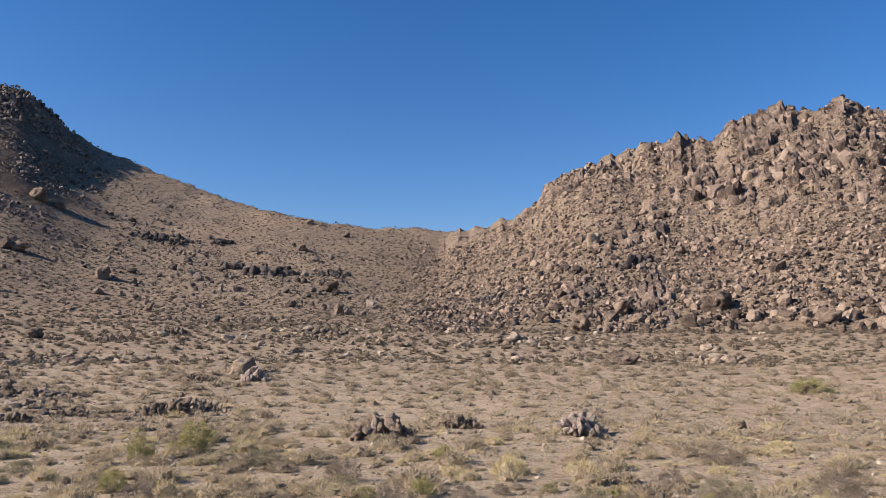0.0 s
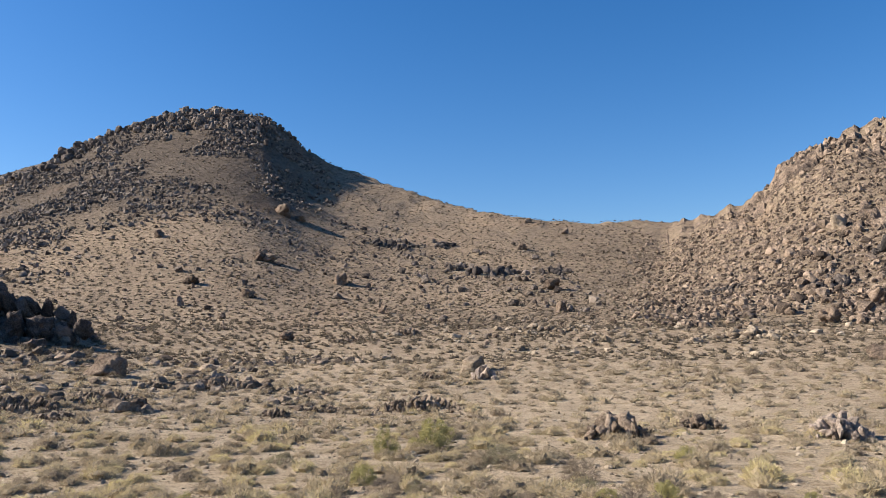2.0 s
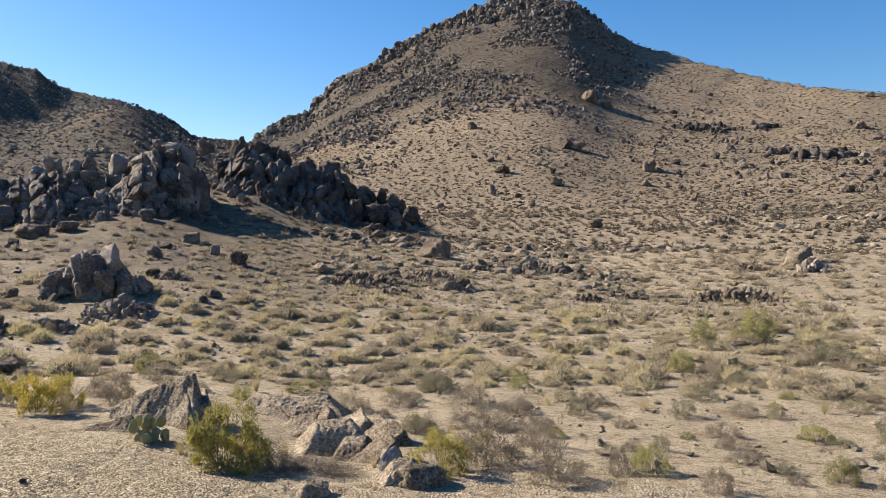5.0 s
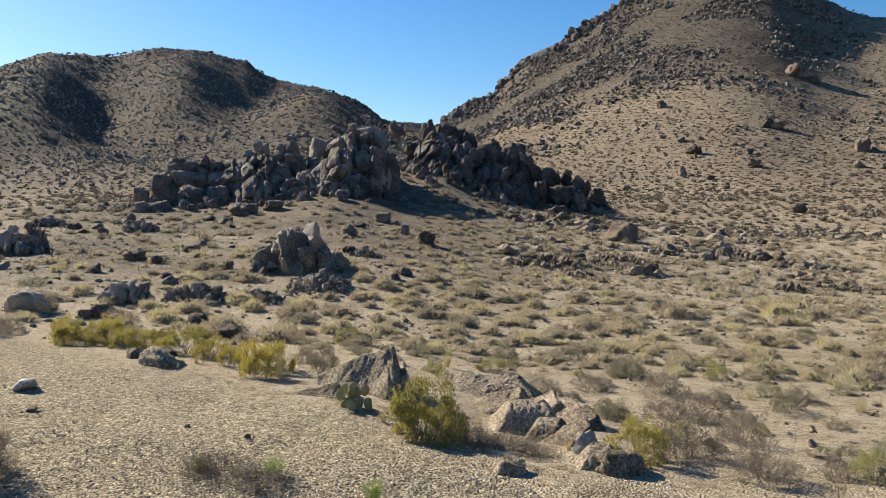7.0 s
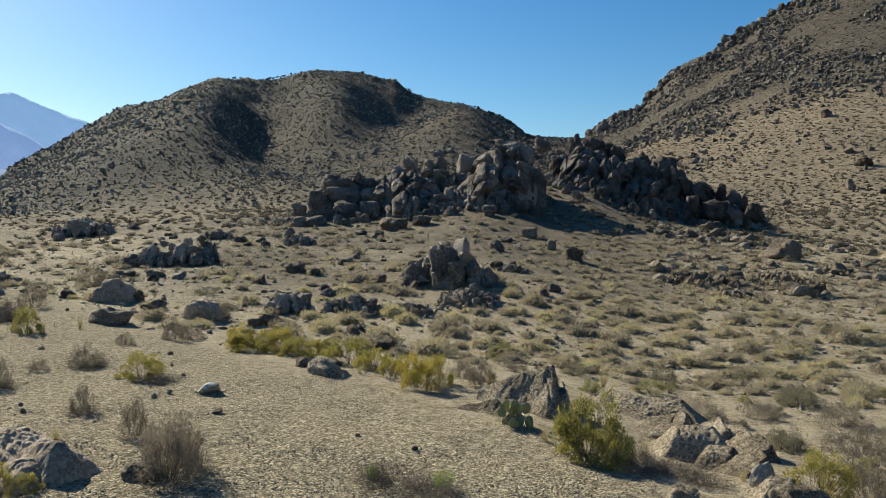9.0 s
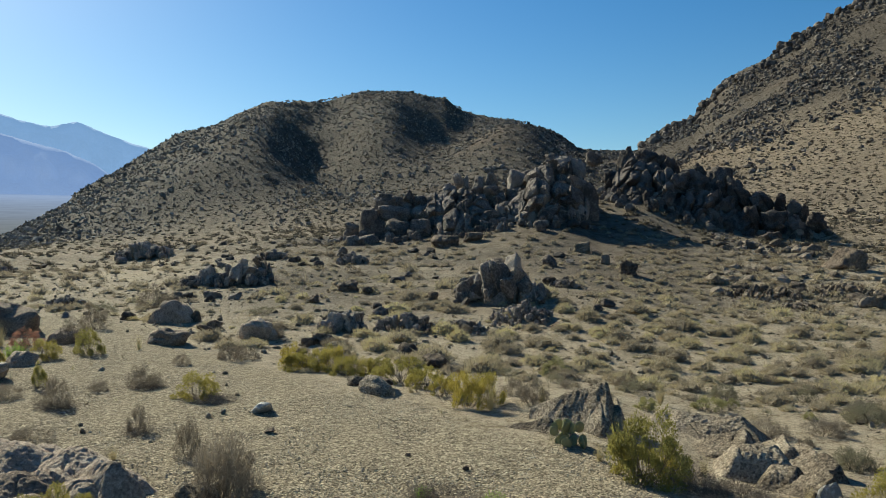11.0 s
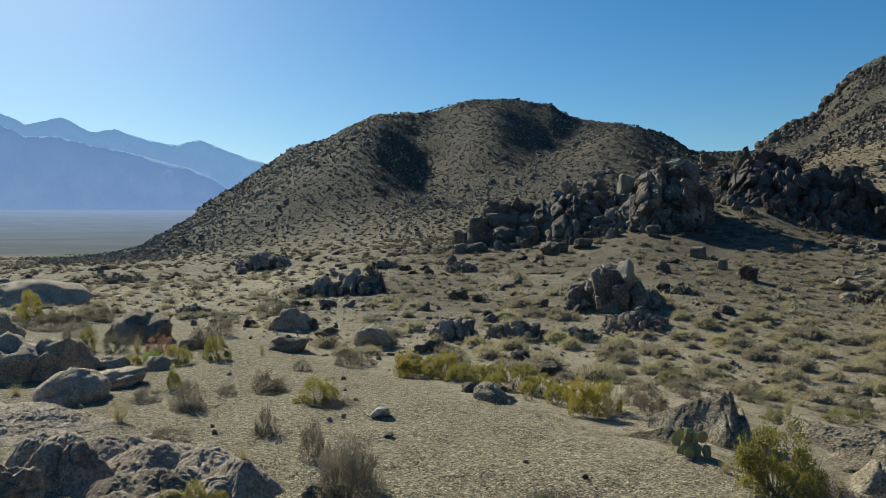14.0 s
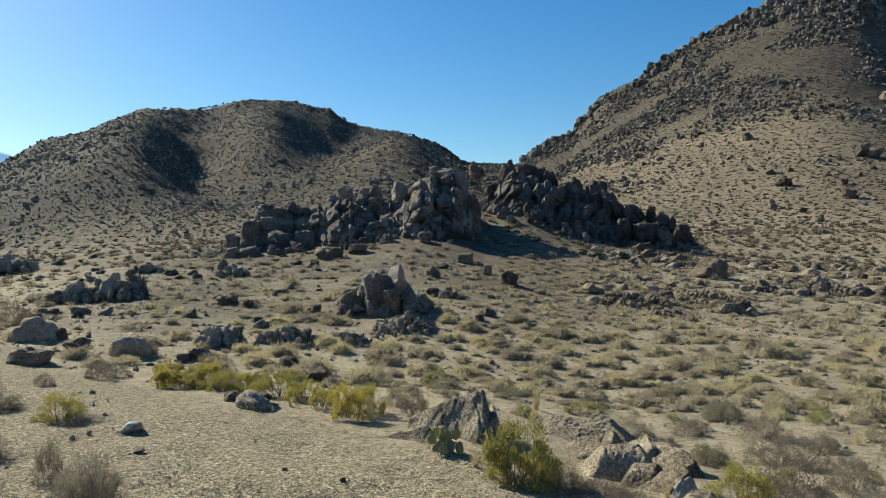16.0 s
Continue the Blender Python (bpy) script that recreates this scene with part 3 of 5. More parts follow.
def turn_matrices(rng, n, tilt=0.5):
    a, b, c = rng.uniform(0, 2 * np.pi, n), rng.normal(0, tilt, n), rng.normal(0, tilt, n)
    M = np.zeros((n, 3, 3))
    ca, sa, cb, sb, cc, sc = np.cos(a), np.sin(a), np.cos(b), np.sin(b), np.cos(c), np.sin(c)
    M[:, 0] = np.stack([ca * cb, ca * sb * sc - sa * cc, ca * sb * cc + sa * sc], -1)
    M[:, 1] = np.stack([sa * cb, sa * sb * sc + ca * cc, sa * sb * cc - ca * sc], -1)
    M[:, 2] = np.stack([-sb, cb * sc, cb * cc], -1)
    return M


def strew(name, shapes, x, y, size, mat, rng, label, category, tilt=0.5, sink=0.3, tone=None, smooth=False, lift=0.0, woody=0):
    """Many small copies of a few shapes, joined into one mesh of loose stuff."""
    n = len(x)
    size = np.asarray(size, float)
    if size.ndim == 1:
        size = np.stack([size] * 3, -1)
    z = terrain(x, y)[0] + lift
    M, pick = turn_matrices(rng, n, tilt), rng.integers(0, len(shapes), n)
    Vs, Fs, Ts, at = [], [], [], 0
    for k, (v, f) in enumerate(shapes):
        w = np.nonzero(pick == k)[0]
        if not len(w):
            continue
        V = np.einsum('nij,npj->npi', M[w], v[None] * size[w][:, None, :])
        V[:, :, 0] += x[w][:, None]
        V[:, :, 1] += y[w][:, None]
        V[:, :, 2] += (z[w] + size[w][:, 2] * (1 - 2 * sink))[:, None]
        Vs.append(V.reshape(-1, 3))
        Fs.append((f[None] + (at + np.arange(len(w)) * len(v))[:, None, None]).reshape(-1, f.shape[1]))
        if tone is not None:
            T = np.repeat(tone[w][:, None], len(v), 1)
            T[:, :woody] *= 0.4
            Ts.append(T.ravel())
        at += len(w) * len(v)
    me = mesh_from(name, np.concatenate(Vs), np.concatenate(Fs), mat, smooth, np.concatenate(Ts) if tone is not None else None)
    return tagged(new(name, me), label, category, kind="stuff")


def field(rng, n, az0, az1, r0, r1, even=True):
    az = np.radians(rng.uniform(az0, az1, n))
    r = np.sqrt(rng.uniform(r0 * r0, r1 * r1, n)) if even else np.exp(rng.uniform(math.log(r0), math.log(r1), n))
    return -r * np.sin(az), r * np.cos(az)


def grid_field(rng, cell, az0, az1, r0, r1):
    """Places about one cell apart, as plants keep their distance."""
    g = np.arange(-r1, r1, cell)
    x, y = [q.ravel() + rng.uniform(-0.46, 0.46, q.size) * cell for q in np.meshgrid(g, g)]
    az, r = polar(x, y)
    keep = (az > az0) & (az < az1) & (r > r0) & (r < r1)
    return x[keep], y[keep]


rng = np.random.default_rng(7)
GRANITE = [granite_shape(rng, 2, 0.12, 16, 5, 0.3) for _ in range(14)]
CHIPS = [rock_shape(rng, 1, 7, 0.16) for _ in range(12)]
BLOCKS = [rock_shape(rng, 2, 9, 0.2) for _ in range(10)]


def shard(rng):
    """A rough twenty-sided stone."""
    g = (1 + 5 ** 0.5) / 2
    v = np.array([[-1, g, 0], [1, g, 0], [-1, -g, 0], [1, -g, 0], [0, -1, g], [0, 1, g], [0, -1, -g], [0, 1, -g], [g, 0, -1], [g, 0, 1], [-g, 0, -1], [-g, 0, 1]]) / 1.9
    f = np.array([[0, 11, 5], [0, 5, 1], [0, 1, 7], [0, 7, 10], [0, 10, 11], [1, 5, 9], [5, 11, 4], [11, 10, 2], [10, 7, 6], [7, 1, 8]]
                 + [[3, 9, 4], [3, 4, 2], [3, 2, 6], [3, 6, 8], [3, 8, 9], [4, 9, 5], [2, 4, 11], [6, 2, 10], [8, 6, 7], [9, 8, 1]])
    return v * rng.uniform(0.65, 1.1, (12, 1)), f


SHARDS = [shard(rng) for _ in range(12)]


def split_block(rng):
    """A small six-sided block with uneven corners."""
    v = np.array([[i, j, k] for i in (-1, 1) for j in (-1, 1) for k in (-1, 1)], float) * rng.uniform(0.55, 1.0, (8, 3))
    q = [(0, 1, 3, 2), (4, 6, 7, 5), (0, 4, 5, 1), (2, 3, 7, 6), (0, 2, 6, 4), (1, 5, 7, 3)]
    return v, np.array([t for a, b, c, d in q for t in ((a, b, c), (a, c, d))])


SPLITS = [split_block(rng) for _ in range(14)]


def along(crest, az, u, foot):
    c = np.array(crest, float)
    return foot + (np.interp(az, c[:, 0], c[:, 2]) - foot) * u


def strew_slope(name, crest, foot, n, az0, az1, us, sizes, mat, label, shapes, tall=1.0, clump=0.0, tilt=0.5, sink=0.3):
    az = rng.uniform(az0, az1, n) + rng.normal(0, 1.6, n)
    u = us(n)
    r = along(crest, az, u + 0.16 * fbm(az * 0.35, az * 0 + foot, 3, 171), foot)
    x, y = -r * np.sin(np.radians(az)), r * np.cos(np.radians(az))
    if clump:
        keep = fbm(x / 14, y / 14, 3, 91) > clump * rng.uniform(-0.6, 0.6, n)
        x, y, u = x[keep], y[keep], u[keep]
    s = sizes(len(x), u)
    s = np.minimum(s, np.median(s) * 2.4)
    S = np.stack([s * rng.uniform(0.7, 1.3, len(x)), s * rng.uniform(0.7, 1.2, len(x)), s * rng.uniform(0.7, 1.2, len(x)) * tall], -1)
    strew(name, shapes, x, y, S, mat, rng, label, "rocks", tilt, sink)


def jointed_cliffs():
    """The cliffs of the steep hill: upright granite joints stepping up the slope, strongest under the crest."""
    azs, us = np.arange(-37, 3, 0.17), np.linspace(0.02, 1.12, 250)
    A, U = [q.ravel() for q in np.meshgrid(azs, us)]
    R = along(RIGHT_CREST, A, U, 76)
    S = np.radians(A) * 120
    X, Y = -R * np.sin(np.radians(A)), R * np.cos(np.radians(A))
    ws, wr = S + 1.2 * fbm(S / 5, R / 5, 3, 401), R + 2.0 * fbm(S / 5, R / 5, 3, 411)
    _, g1, a1, b1 = cells(ws / 3.6, wr / 7.0, 421)
    _, g2, a2, b2 = cells(ws / 1.4, wr / 4.5, 431)
    _, g3, a3, b3 = cells(ws / 0.7, wr / 1.6, 441)
    patch = fbm(S / 16, R / 22, 3, 451)
    crest_line = np.interp(A, [-36, -26, -20, -12, -6, -1], [0.62, 0.66, 0.7, 0.66, 0.6, 0.72])
    rib = np.exp(-((U - 0.6 - 0.1 * patch) / 0.13) ** 2) * np.interp(A, [-34, -28, -17, -13], [1, 1, 0.8, 0])
    amp = np.clip((U - crest_line + 0.28 * patch) * 6, 0, 1) + np.clip(rib * 1.2 - 0.25, 0, 1) + 0.75 * np.clip((patch - 0.22) * 6, 0, 1)
    amp = np.clip(amp, 0, 1) * np.interp(A, [-5, -2], [1, 0])
    Z = terrain(X, Y)[0] + amp * (1.6 * (a1 - 0.45) + 0.95 * (a2 - 0.35) + 0.6 * (a3 - 0.5) - 0.7 * np.exp(-(g2 / 0.18) ** 2)) - 0.25 * (1 - amp) + (1 - amp) * 0.45 * (a3 - 0.2) * (b2 > 0.3)
    na = len(azs)
    i, j = np.meshgrid(np.arange(len(us) - 1), np.arange(na - 1), indexing='ij')
    F = np.stack([i * na + j, i * na + j + 1, (i + 1) * na + j + 1, (i + 1) * na + j], -1).reshape(-1, 4)
    tagged(new("jointed_cliffs", mesh_from("jointed_cliffs", np.stack([X, Y, Z], -1), F, ROCK_CLIFF, False)), "brown jointed granite cliffs of the steep rocky hill", "cliffs", kind="stuff")


jointed_cliffs()
strew_slope("right_hill_scree", RIGHT_CREST, 76, 22000, -36, 2, lambda n: rng.uniform(0.0, 0.9, n) ** 0.85,
            lambda n, u: np.exp(rng.normal(-1.75, 0.5, n)) * (1.05 - 0.3 * np.clip(u * 2.2, 0, 1)), ROCK_ISLES, "brown granite scree covering the steep hillside", SPLITS + SHARDS[:5], 0.85, 0.0, 0.45, 0.36)
strew_slope("right_hill_blocks", RIGHT_CREST, 76, 1300, -36, 0, lambda n: rng.uniform(0.0, 1.0, n) ** 1.5 * 0.62,
            lambda n, u: np.exp(rng.normal(-1.1, 0.42, n)), ROCK_ISLES, "large brown granite blocks on the steep hillside", GRANITE, 1.0, 0.7, 0.4, 0.32)
strew_slope("right_hill_pinnacles", RIGHT_CREST, 76, 700, -36, -4, lambda n: 1.0 - np.abs(rng.normal(0, 0.12, n)),
            lambda n, u: np.exp(rng.normal(-0.95, 0.32, n)), ROCK_ISLES, "upright granite blocks and pinnacles along the hill crest", GRANITE, 1.45, 0.5, 0.16, 0.42)
strew_slope("right_hill_ribs", RIGHT_CREST, 76, 420, -32, -14, lambda n: rng.normal(0.6, 0.08, n),
            lambda n, u: np.exp(rng.normal(-0.5, 0.3, n)), ROCK_ISLES, "upright brown granite ribs on the steep hillside", GRANITE, 1.8, 1.0, 0.12, 0.45)
strew_slope("peak_crest_rocks", PEAK_CREST, 56, 36000, 25, 60, lambda n: 1.04 - np.minimum(np.abs(rng.normal(0, 0.3, n)), rng.uniform(0.3, 0.75, n)),
            lambda n, u: np.exp(rng.normal(-1.6, 0.42, n)), ROCK_GREY_ISLES, "dark boulders and ledges round the rocky summit", SPLITS, 1.1, 0.3)
strew_slope("ridge_blocks", PEAK_CREST, 56, 750, 33, 52, lambda n: 1.0 - np.abs(rng.normal(0, 0.03, n)),
            lambda n, u: np.exp(rng.normal(-0.6, 0.4, n)), ROCK_GREY_ISLES, "dark blocks along the ridge of the peak", GRANITE, 1.2, 0.0, 0.3)
strew_slope("summit_blocks", PEAK_CREST, 56, 420, 28, 37, lambda n: 1.0 - np.abs(rng.normal(0, 0.05, n)),
            lambda n, u: np.exp(rng.normal(-0.75, 0.35, n)), ROCK_GREY_ISLES, "large dark blocks crowning the summit", GRANITE, 1.3, 0.0, 0.2)
strew_slope("slope_rocks", PEAK_CREST, 56, 1800, -4, 50, lambda n: rng.uniform(0.05, 1.0, n),
            lambda n, u: np.exp(rng.normal(-2.2, 0.5, n)), ROCK_ISLES, "scattered brown stones on the bare hill slope", SHARDS)
strew_slope("talus_field", PEAK_CREST, 56, 520, 6, 23, lambda n: rng.normal(0.5, 0.12, n),
            lambda n, u: np.exp(rng.normal(-1.25, 0.5, n)), ROCK_GREY_ISLES, "field of dark talus boulders on the slope", GRANITE, 1.0, 0.9)
for tops, r0, name in ((OUTCROP_WEST, 50, "west_outcrop_rubble"), (OUTCROP_EAST, 58, "east_outcrop_rubble")):
    c = np.array(sorted(tops), float)
    az = rng.uniform(c[0, 0], c[-1, 0], 1500)
    r = r0 + rng.uniform(-2.4, 0.6, 1500) * 4.0
    up = mound(az, r, tops, r0, 4.0, 5)
    keep = up > 0.15 + rng.uniform(0, 1.0, 1500)
    az, r = az[keep], r[keep]
    s = np.minimum(np.exp(rng.normal(-1.6, 0.4, len(az))), 0.38)
    strew(name, BLOCKS, -r * np.sin(np.radians(az)), r * np.cos(np.radians(az)), np.stack([s, s, s * 1.2], -1), ROCK_GREY_ISLES, rng, "broken grey granite rubble round the great outcrop", "rocks")
PEBBLES = [rock_shape(rng, 1, 6, 0.1) for _ in range(8)]


def octa(rng):
    v = np.array([[1, 0, 0], [-1, 0, 0], [0, 1, 0], [0, -1, 0], [0, 0, 1], [0, 0, -1]], float) * rng.uniform(0.6, 1.1, (6, 1)) + rng.normal(0, 0.1, (6, 3))
    return v, np.array([[0, 2, 4], [2, 1, 4], [1, 3, 4], [3, 0, 4], [2, 0, 5], [1, 2, 5], [3, 1, 5], [0, 3, 5]])


GRIT = [octa(rng) for _ in range(8)]
strew_slope("left_hill_rocks", LEFT_CREST, 66, 24000, 52, 100, lambda n: rng.uniform(0.06, 1.14, n) ** 0.75,
            lambda n, u: np.exp(rng.normal(-1.75, 0.42, n)) * (0.55 + 0.55 * u), ROCK_SCREE, "dark boulders strewn over the backlit hill", GRIT, 1.0, 0.0, 0.5, 0.36)
strew_slope("left_hill_boulders", LEFT_CREST, 66, 1300, 52, 98, lambda n: np.minimum(rng.uniform(0.3, 1.1, n), 1.0),
            lambda n, u: np.exp(rng.normal(-1.05, 0.3, n)), ROCK_SCREE, "larger dark boulders and ledges on the backlit hill", SHARDS, 1.0, 0.3, 0.4, 0.38)
x, y = field(rng, 12000, -34, 106, 7.5, 40, True)
keep = (terrain(x, y)[2] < 0.05) & ((polar(x, y)[0] < 40) | (np.hypot(x, y) > 13))
x, y = x[keep], y[keep]
s = np.minimum(np.exp(rng.normal(-3.6, 0.5, len(x))), 0.09)
strew("valley_stones", PEBBLES, x, y, np.stack([s * 1.2, s, s * 0.6], -1), ROCK_PALE_ISLES, rng, "small loose stones on the valley floor", "stones")
for name, n, a0, a1, r0, r1, mat, label in (("ledge_rubble", 1300, 20, 48, 28, 50, ROCK_TAN_ISLES, "brown broken rock scattered among the valley scrub"),
                                          ("pale_rubble", 600, -22, 22, 50, 72, ROCK_PALE_ISLES, "pale broken granite breaking through the valley floor"),
                                          ("fan_rubble", 380, 50, 100, 20, 58, ROCK_GREY_ISLES, "grey stones scattered over the sandy rise")):
    x, y = field(rng, n, a0, a1, r0, r1, True)
    keep = fbm(x / 4, y / 4, 3, 131) > 0.08
    x, y = x[keep], y[keep]
    s = np.minimum(np.exp(rng.normal(-1.85, 0.45, len(x))), 0.4)
    strew(name, GRANITE, x, y, np.stack([s * 1.2, s, s * 0.75], -1), mat, rng, label, "rocks", 0.3, 0.38)
x, y = field(rng, 56000, 36, 107, 3.2, 15, False)
keep = terrain(x, y)[2] > 0.2
x, y = x[keep], y[keep]
s = np.exp(np.minimum(rng.normal(-5.05, 0.42, len(x)), -4.1))
strew("pad_gravel", GRIT, x, y, np.stack([s, s, s * 0.65], -1), ROCK_GRAVEL, rng, "coarse tan gravel on the level clearing", "gravel", 0.5, 0.35)

x, y = field(rng, 420, 80, 106, 4, 26, True)
keep = fbm(x / 2.5, y / 2.5, 3, 141) > -0.05
x, y = x[keep], y[keep]
strew("clearing_stones", CHIPS, x, y, np.exp(rng.normal(-3.8, 0.5, len(x))), ROCK_PALE_ISLES, rng, "loose brown stones strewn over the gravel clearing", "stones", 0.4, 0.35)


# ---- scrub ----
def cushion(rng, n, blade, core, wide=0.4, dome=0.8):
    """A desert cushion of unit half-width: a lumpy mass of twigs under a skin of short slivers."""
    d, f = ICO[core]
    o = rng.uniform(0, 50, 3)

    def skin(p):
        return 0.74 + 0.3 * noise.noise(Vector(p * 1.7 + o)) + 0.22 * noise.noise(Vector(p * 4.0 + o))

    V = [p * (skin(p) - 0.2) * rng.uniform(0.93, 1.05) * np.array([1, 1, dome]) for p in d]
    F = [tuple(t) for t in f if d[t].mean(axis=0)[2] > -0.45]
    for k in range(n):
        a, e = rng.uniform(0, 2 * math.pi), math.asin(rng.uniform(-0.1, 1))
        p = np.array([math.cos(a) * math.cos(e), math.sin(a) * math.cos(e), math.sin(e)])
        c = p * (skin(p) * rng.uniform(0.86, 1.1)) * np.array([1, 1, dome])
        up = p + np.array([0, 0, 0.45]) + rng.normal(0, 0.42, 3)
        up /= np.linalg.norm(up)
        side = np.cross(up, rng.normal(size=3))
        side /= np.linalg.norm(side)
        b, q = len(V), blade * rng.uniform(0.6, 1.4)
        V += [c - side * q * wide - up * q * 0.7, c + side * q * wide - up * q * 0.7, c + up * q]
        F.append((b, b + 1, b + 2))
    V = np.array(V)
    V[:, 2] = np.maximum(V[:, 2], -0.06)
    return V, np.array(F)


FINE = [cushion(rng, 880, 0.1, 2, 0.15) for _ in range(10)]
MID = [cushion(rng, 165, 0.15, 1, 0.24) for _ in range(10)]
LOOSE = [cushion(rng, 26, 0.24, 1, 0.4) for _ in range(8)]
FAR = [cushion(rng, 5, 0.34, 1, 0.5) for _ in range(8)]


def scrub(name, shapes, cell, az0, az1, r0, r1, size, label, woody=0, squash=0.8):
    x, y = grid_field(rng, cell, az0, az1, r0, r1)
    n = len(x)
    az, r = polar(x, y)
    _, slope, pad, _ = terrain(x, y)
    steep = mound(az, r, OUTCROP_WEST, 50, 3.8, 5) + mound(az, r, OUTCROP_EAST, 58, 4.2, 5)
    keep = (pad < 0.3) & (fbm(x / 5, y / 5, 3, 101) > -0.75 + 0.5 * rng.uniform(size=n)) & (steep < 0.4)
    keep &= ~((az > 54) & (az < 82) & (r > 20) & (r < 52) & (rng.uniform(size=n) < 0.35))
    keep &= ~((az > 56) & (r > 100) & (rng.uniform(size=n) < 0.45))
    keep &= ~((az > 78) & (rng.uniform(size=n) < 0.45))
    keep &= ~((az < 0) & (r > 80) & (rng.uniform(size=n) < 0.75))
    x, y, r, slope = x[keep], y[keep], r[keep], slope[keep]
    s = size * np.minimum(np.exp(rng.normal(0, 0.38, len(x))), 1.7)
    S = np.stack([s, s * rng.uniform(0.8, 1.2, len(x)), s * squash * rng.uniform(0.7, 1.3, len(x))], -1)
    green = np.clip(1 - np.abs(r - 20) / 22, 0, 1)
    # tone drops with distance, painting in the shade of far shrubs
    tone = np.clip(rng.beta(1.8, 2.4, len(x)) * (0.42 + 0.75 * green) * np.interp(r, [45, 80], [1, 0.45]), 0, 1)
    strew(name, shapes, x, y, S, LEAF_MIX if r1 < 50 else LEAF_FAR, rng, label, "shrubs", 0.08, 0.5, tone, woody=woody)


scrub("valley_scrub", FINE, 1.05, -34, 106, 13.0, 25, 0.31, "dry grey and yellow-green desert shrubs on the valley floor", 42)
scrub("dense_scrub", FINE, 0.9, 10, 64, 12.5, 24, 0.23, "crowded grey-green desert cushions below the clearing", 42)
scrub("small_scrub", MID, 0.75, -34, 106, 12, 27, 0.105, "small dry cushion plants between the larger shrubs", 12)
scrub("close_scrub", MID, 1.1, 16, 56, 24, 42, 0.2, "crowded dry shrubs before the great outcrop", 12)
scrub("middle_scrub", MID, 0.9, -34, 106, 24.5, 46, 0.27, "dry grey-brown desert shrubs in the middle of the valley", 12)
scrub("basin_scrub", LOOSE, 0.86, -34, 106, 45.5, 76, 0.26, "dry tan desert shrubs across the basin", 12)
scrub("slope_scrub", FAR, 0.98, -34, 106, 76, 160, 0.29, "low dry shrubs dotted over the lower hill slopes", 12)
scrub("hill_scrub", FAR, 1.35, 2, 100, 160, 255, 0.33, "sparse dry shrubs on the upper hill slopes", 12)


def sprig(rng):
    V, F = [], []
    for k in range(18):
        a, e = rng.uniform(0, 6.28), rng.uniform(0.1, 1.1)
        t = np.array([math.cos(a) * e, math.sin(a) * e, rng.uniform(0.7, 1.2)])
        s = np.array([-math.sin(a), math.cos(a), 0]) * 0.022
        b = len(V)
        V += [-s, s, t]
        F.append((b, b + 1, b + 2))
    return np.array(V), np.array(F)


SPRIGS = [sprig(rng) for _ in range(6)]
x, y = grid_field(rng, 0.55, -34, 106, 6, 30)
keep = ((terrain(x, y)[2] < 0.4) & (rng.uniform(size=len(x)) < 0.55)) | ((polar(x, y)[0] > 80) & (np.hypot(x, y) > 10) & (rng.uniform(size=len(x)) < 0.4))
x, y = x[keep], y[keep]
s = np.minimum(np.exp(rng.normal(-2.6, 0.35, len(x))), 0.1)
strew("dry_grass", SPRIGS, x, y, s, LEAF_MIX, rng, "small dry grass sprigs between the shrubs", "grass", 0.1, 0.5, rng.uniform(0.0, 0.8, len(x)))


# ---- single rocks ----
rng = np.random.default_rng(21)


def rock_pool(n, sub, cuts, lump, sharp, mat, ridge=0.5, smooth=False):
    out = []
    for _ in range(n):
        v, f = rock_shape(rng, sub, cuts, lump, sharp, ridge=ridge)
        out.append(mesh_from("rock", v, f, mat, smooth or sub > 3))
    return out


def granite_pool(n, sub, lump, power, mat, faces=4, skew=0.2):
    return [mesh_from("rock", *granite_shape(rng, sub, lump, power, faces, skew), mat, True) for _ in range(n)]


POOL = {
    "brown": granite_pool(14, 4, 0.17, 11, ROCK, 5, 0.3),
    "rounded": granite_pool(14, 4, 0.13, 6, ROCK_GREY),
    "varnished": granite_pool(14, 4, 0.22, 13, ROCK_VARNISH, 7, 0.35),
    "ledge": granite_pool(14, 4, 0.13, 8, ROCK_LEDGE, 5, 0.3),
    "split": granite_pool(14, 4, 0.15, 10, ROCK_GREY, 5, 0.3),
    "pale": granite_pool(10, 3, 0.24, 11, ROCK_PALE),
    "near": rock_pool(10, 5, 6, 0.17, 0.68, ROCK_NEAR, 0.08),
    "pillow": rock_pool(10, 5, 4, 0.22, 0.45, ROCK_BROWN, 0.08),
    "dome": rock_pool(6, 4, 5, 0.24, 0.5, ROCK_BROWN, 0.08),
    "broken": granite_pool(14, 3, 0.18, 10, ROCK_BROKEN, 6, 0.4),
    "dark": granite_pool(10, 3, 0.1, 9, ROCK_DARK, 5, 0.3),
    "white": rock_pool(3, 3, 9, 0.15, 0.95, ROCK_WHITE),
}


def rock_at(name, pool, place, w, h, parent=None, tilt=0.15, sink=0.25, depth=1.0, turn=None):
    ob = new(name, POOL[pool][int(rng.integers(len(POOL[pool])))])
    rz = rng.uniform(0, 360) if turn is None else turn
    s = Matrix.Diagonal((w * 0.55, w * 0.55 * depth, h * 0.5 / (1 - sink) * 1.1, 1))
    m = Matrix.Translation((place[0], place[1], place[2] + h * 0.5 / (1 - sink) * (1 - 2 * sink)))
    ob.matrix_world = m @ pose(0, 0, 0, math.degrees(rng.normal(0, tilt)), math.degrees(rng.normal(0, tilt)), rz) @ s
    if parent:
        ob.parent = parent
        ob.matrix_parent_inverse = parent.matrix_world.inverted()
    return ob


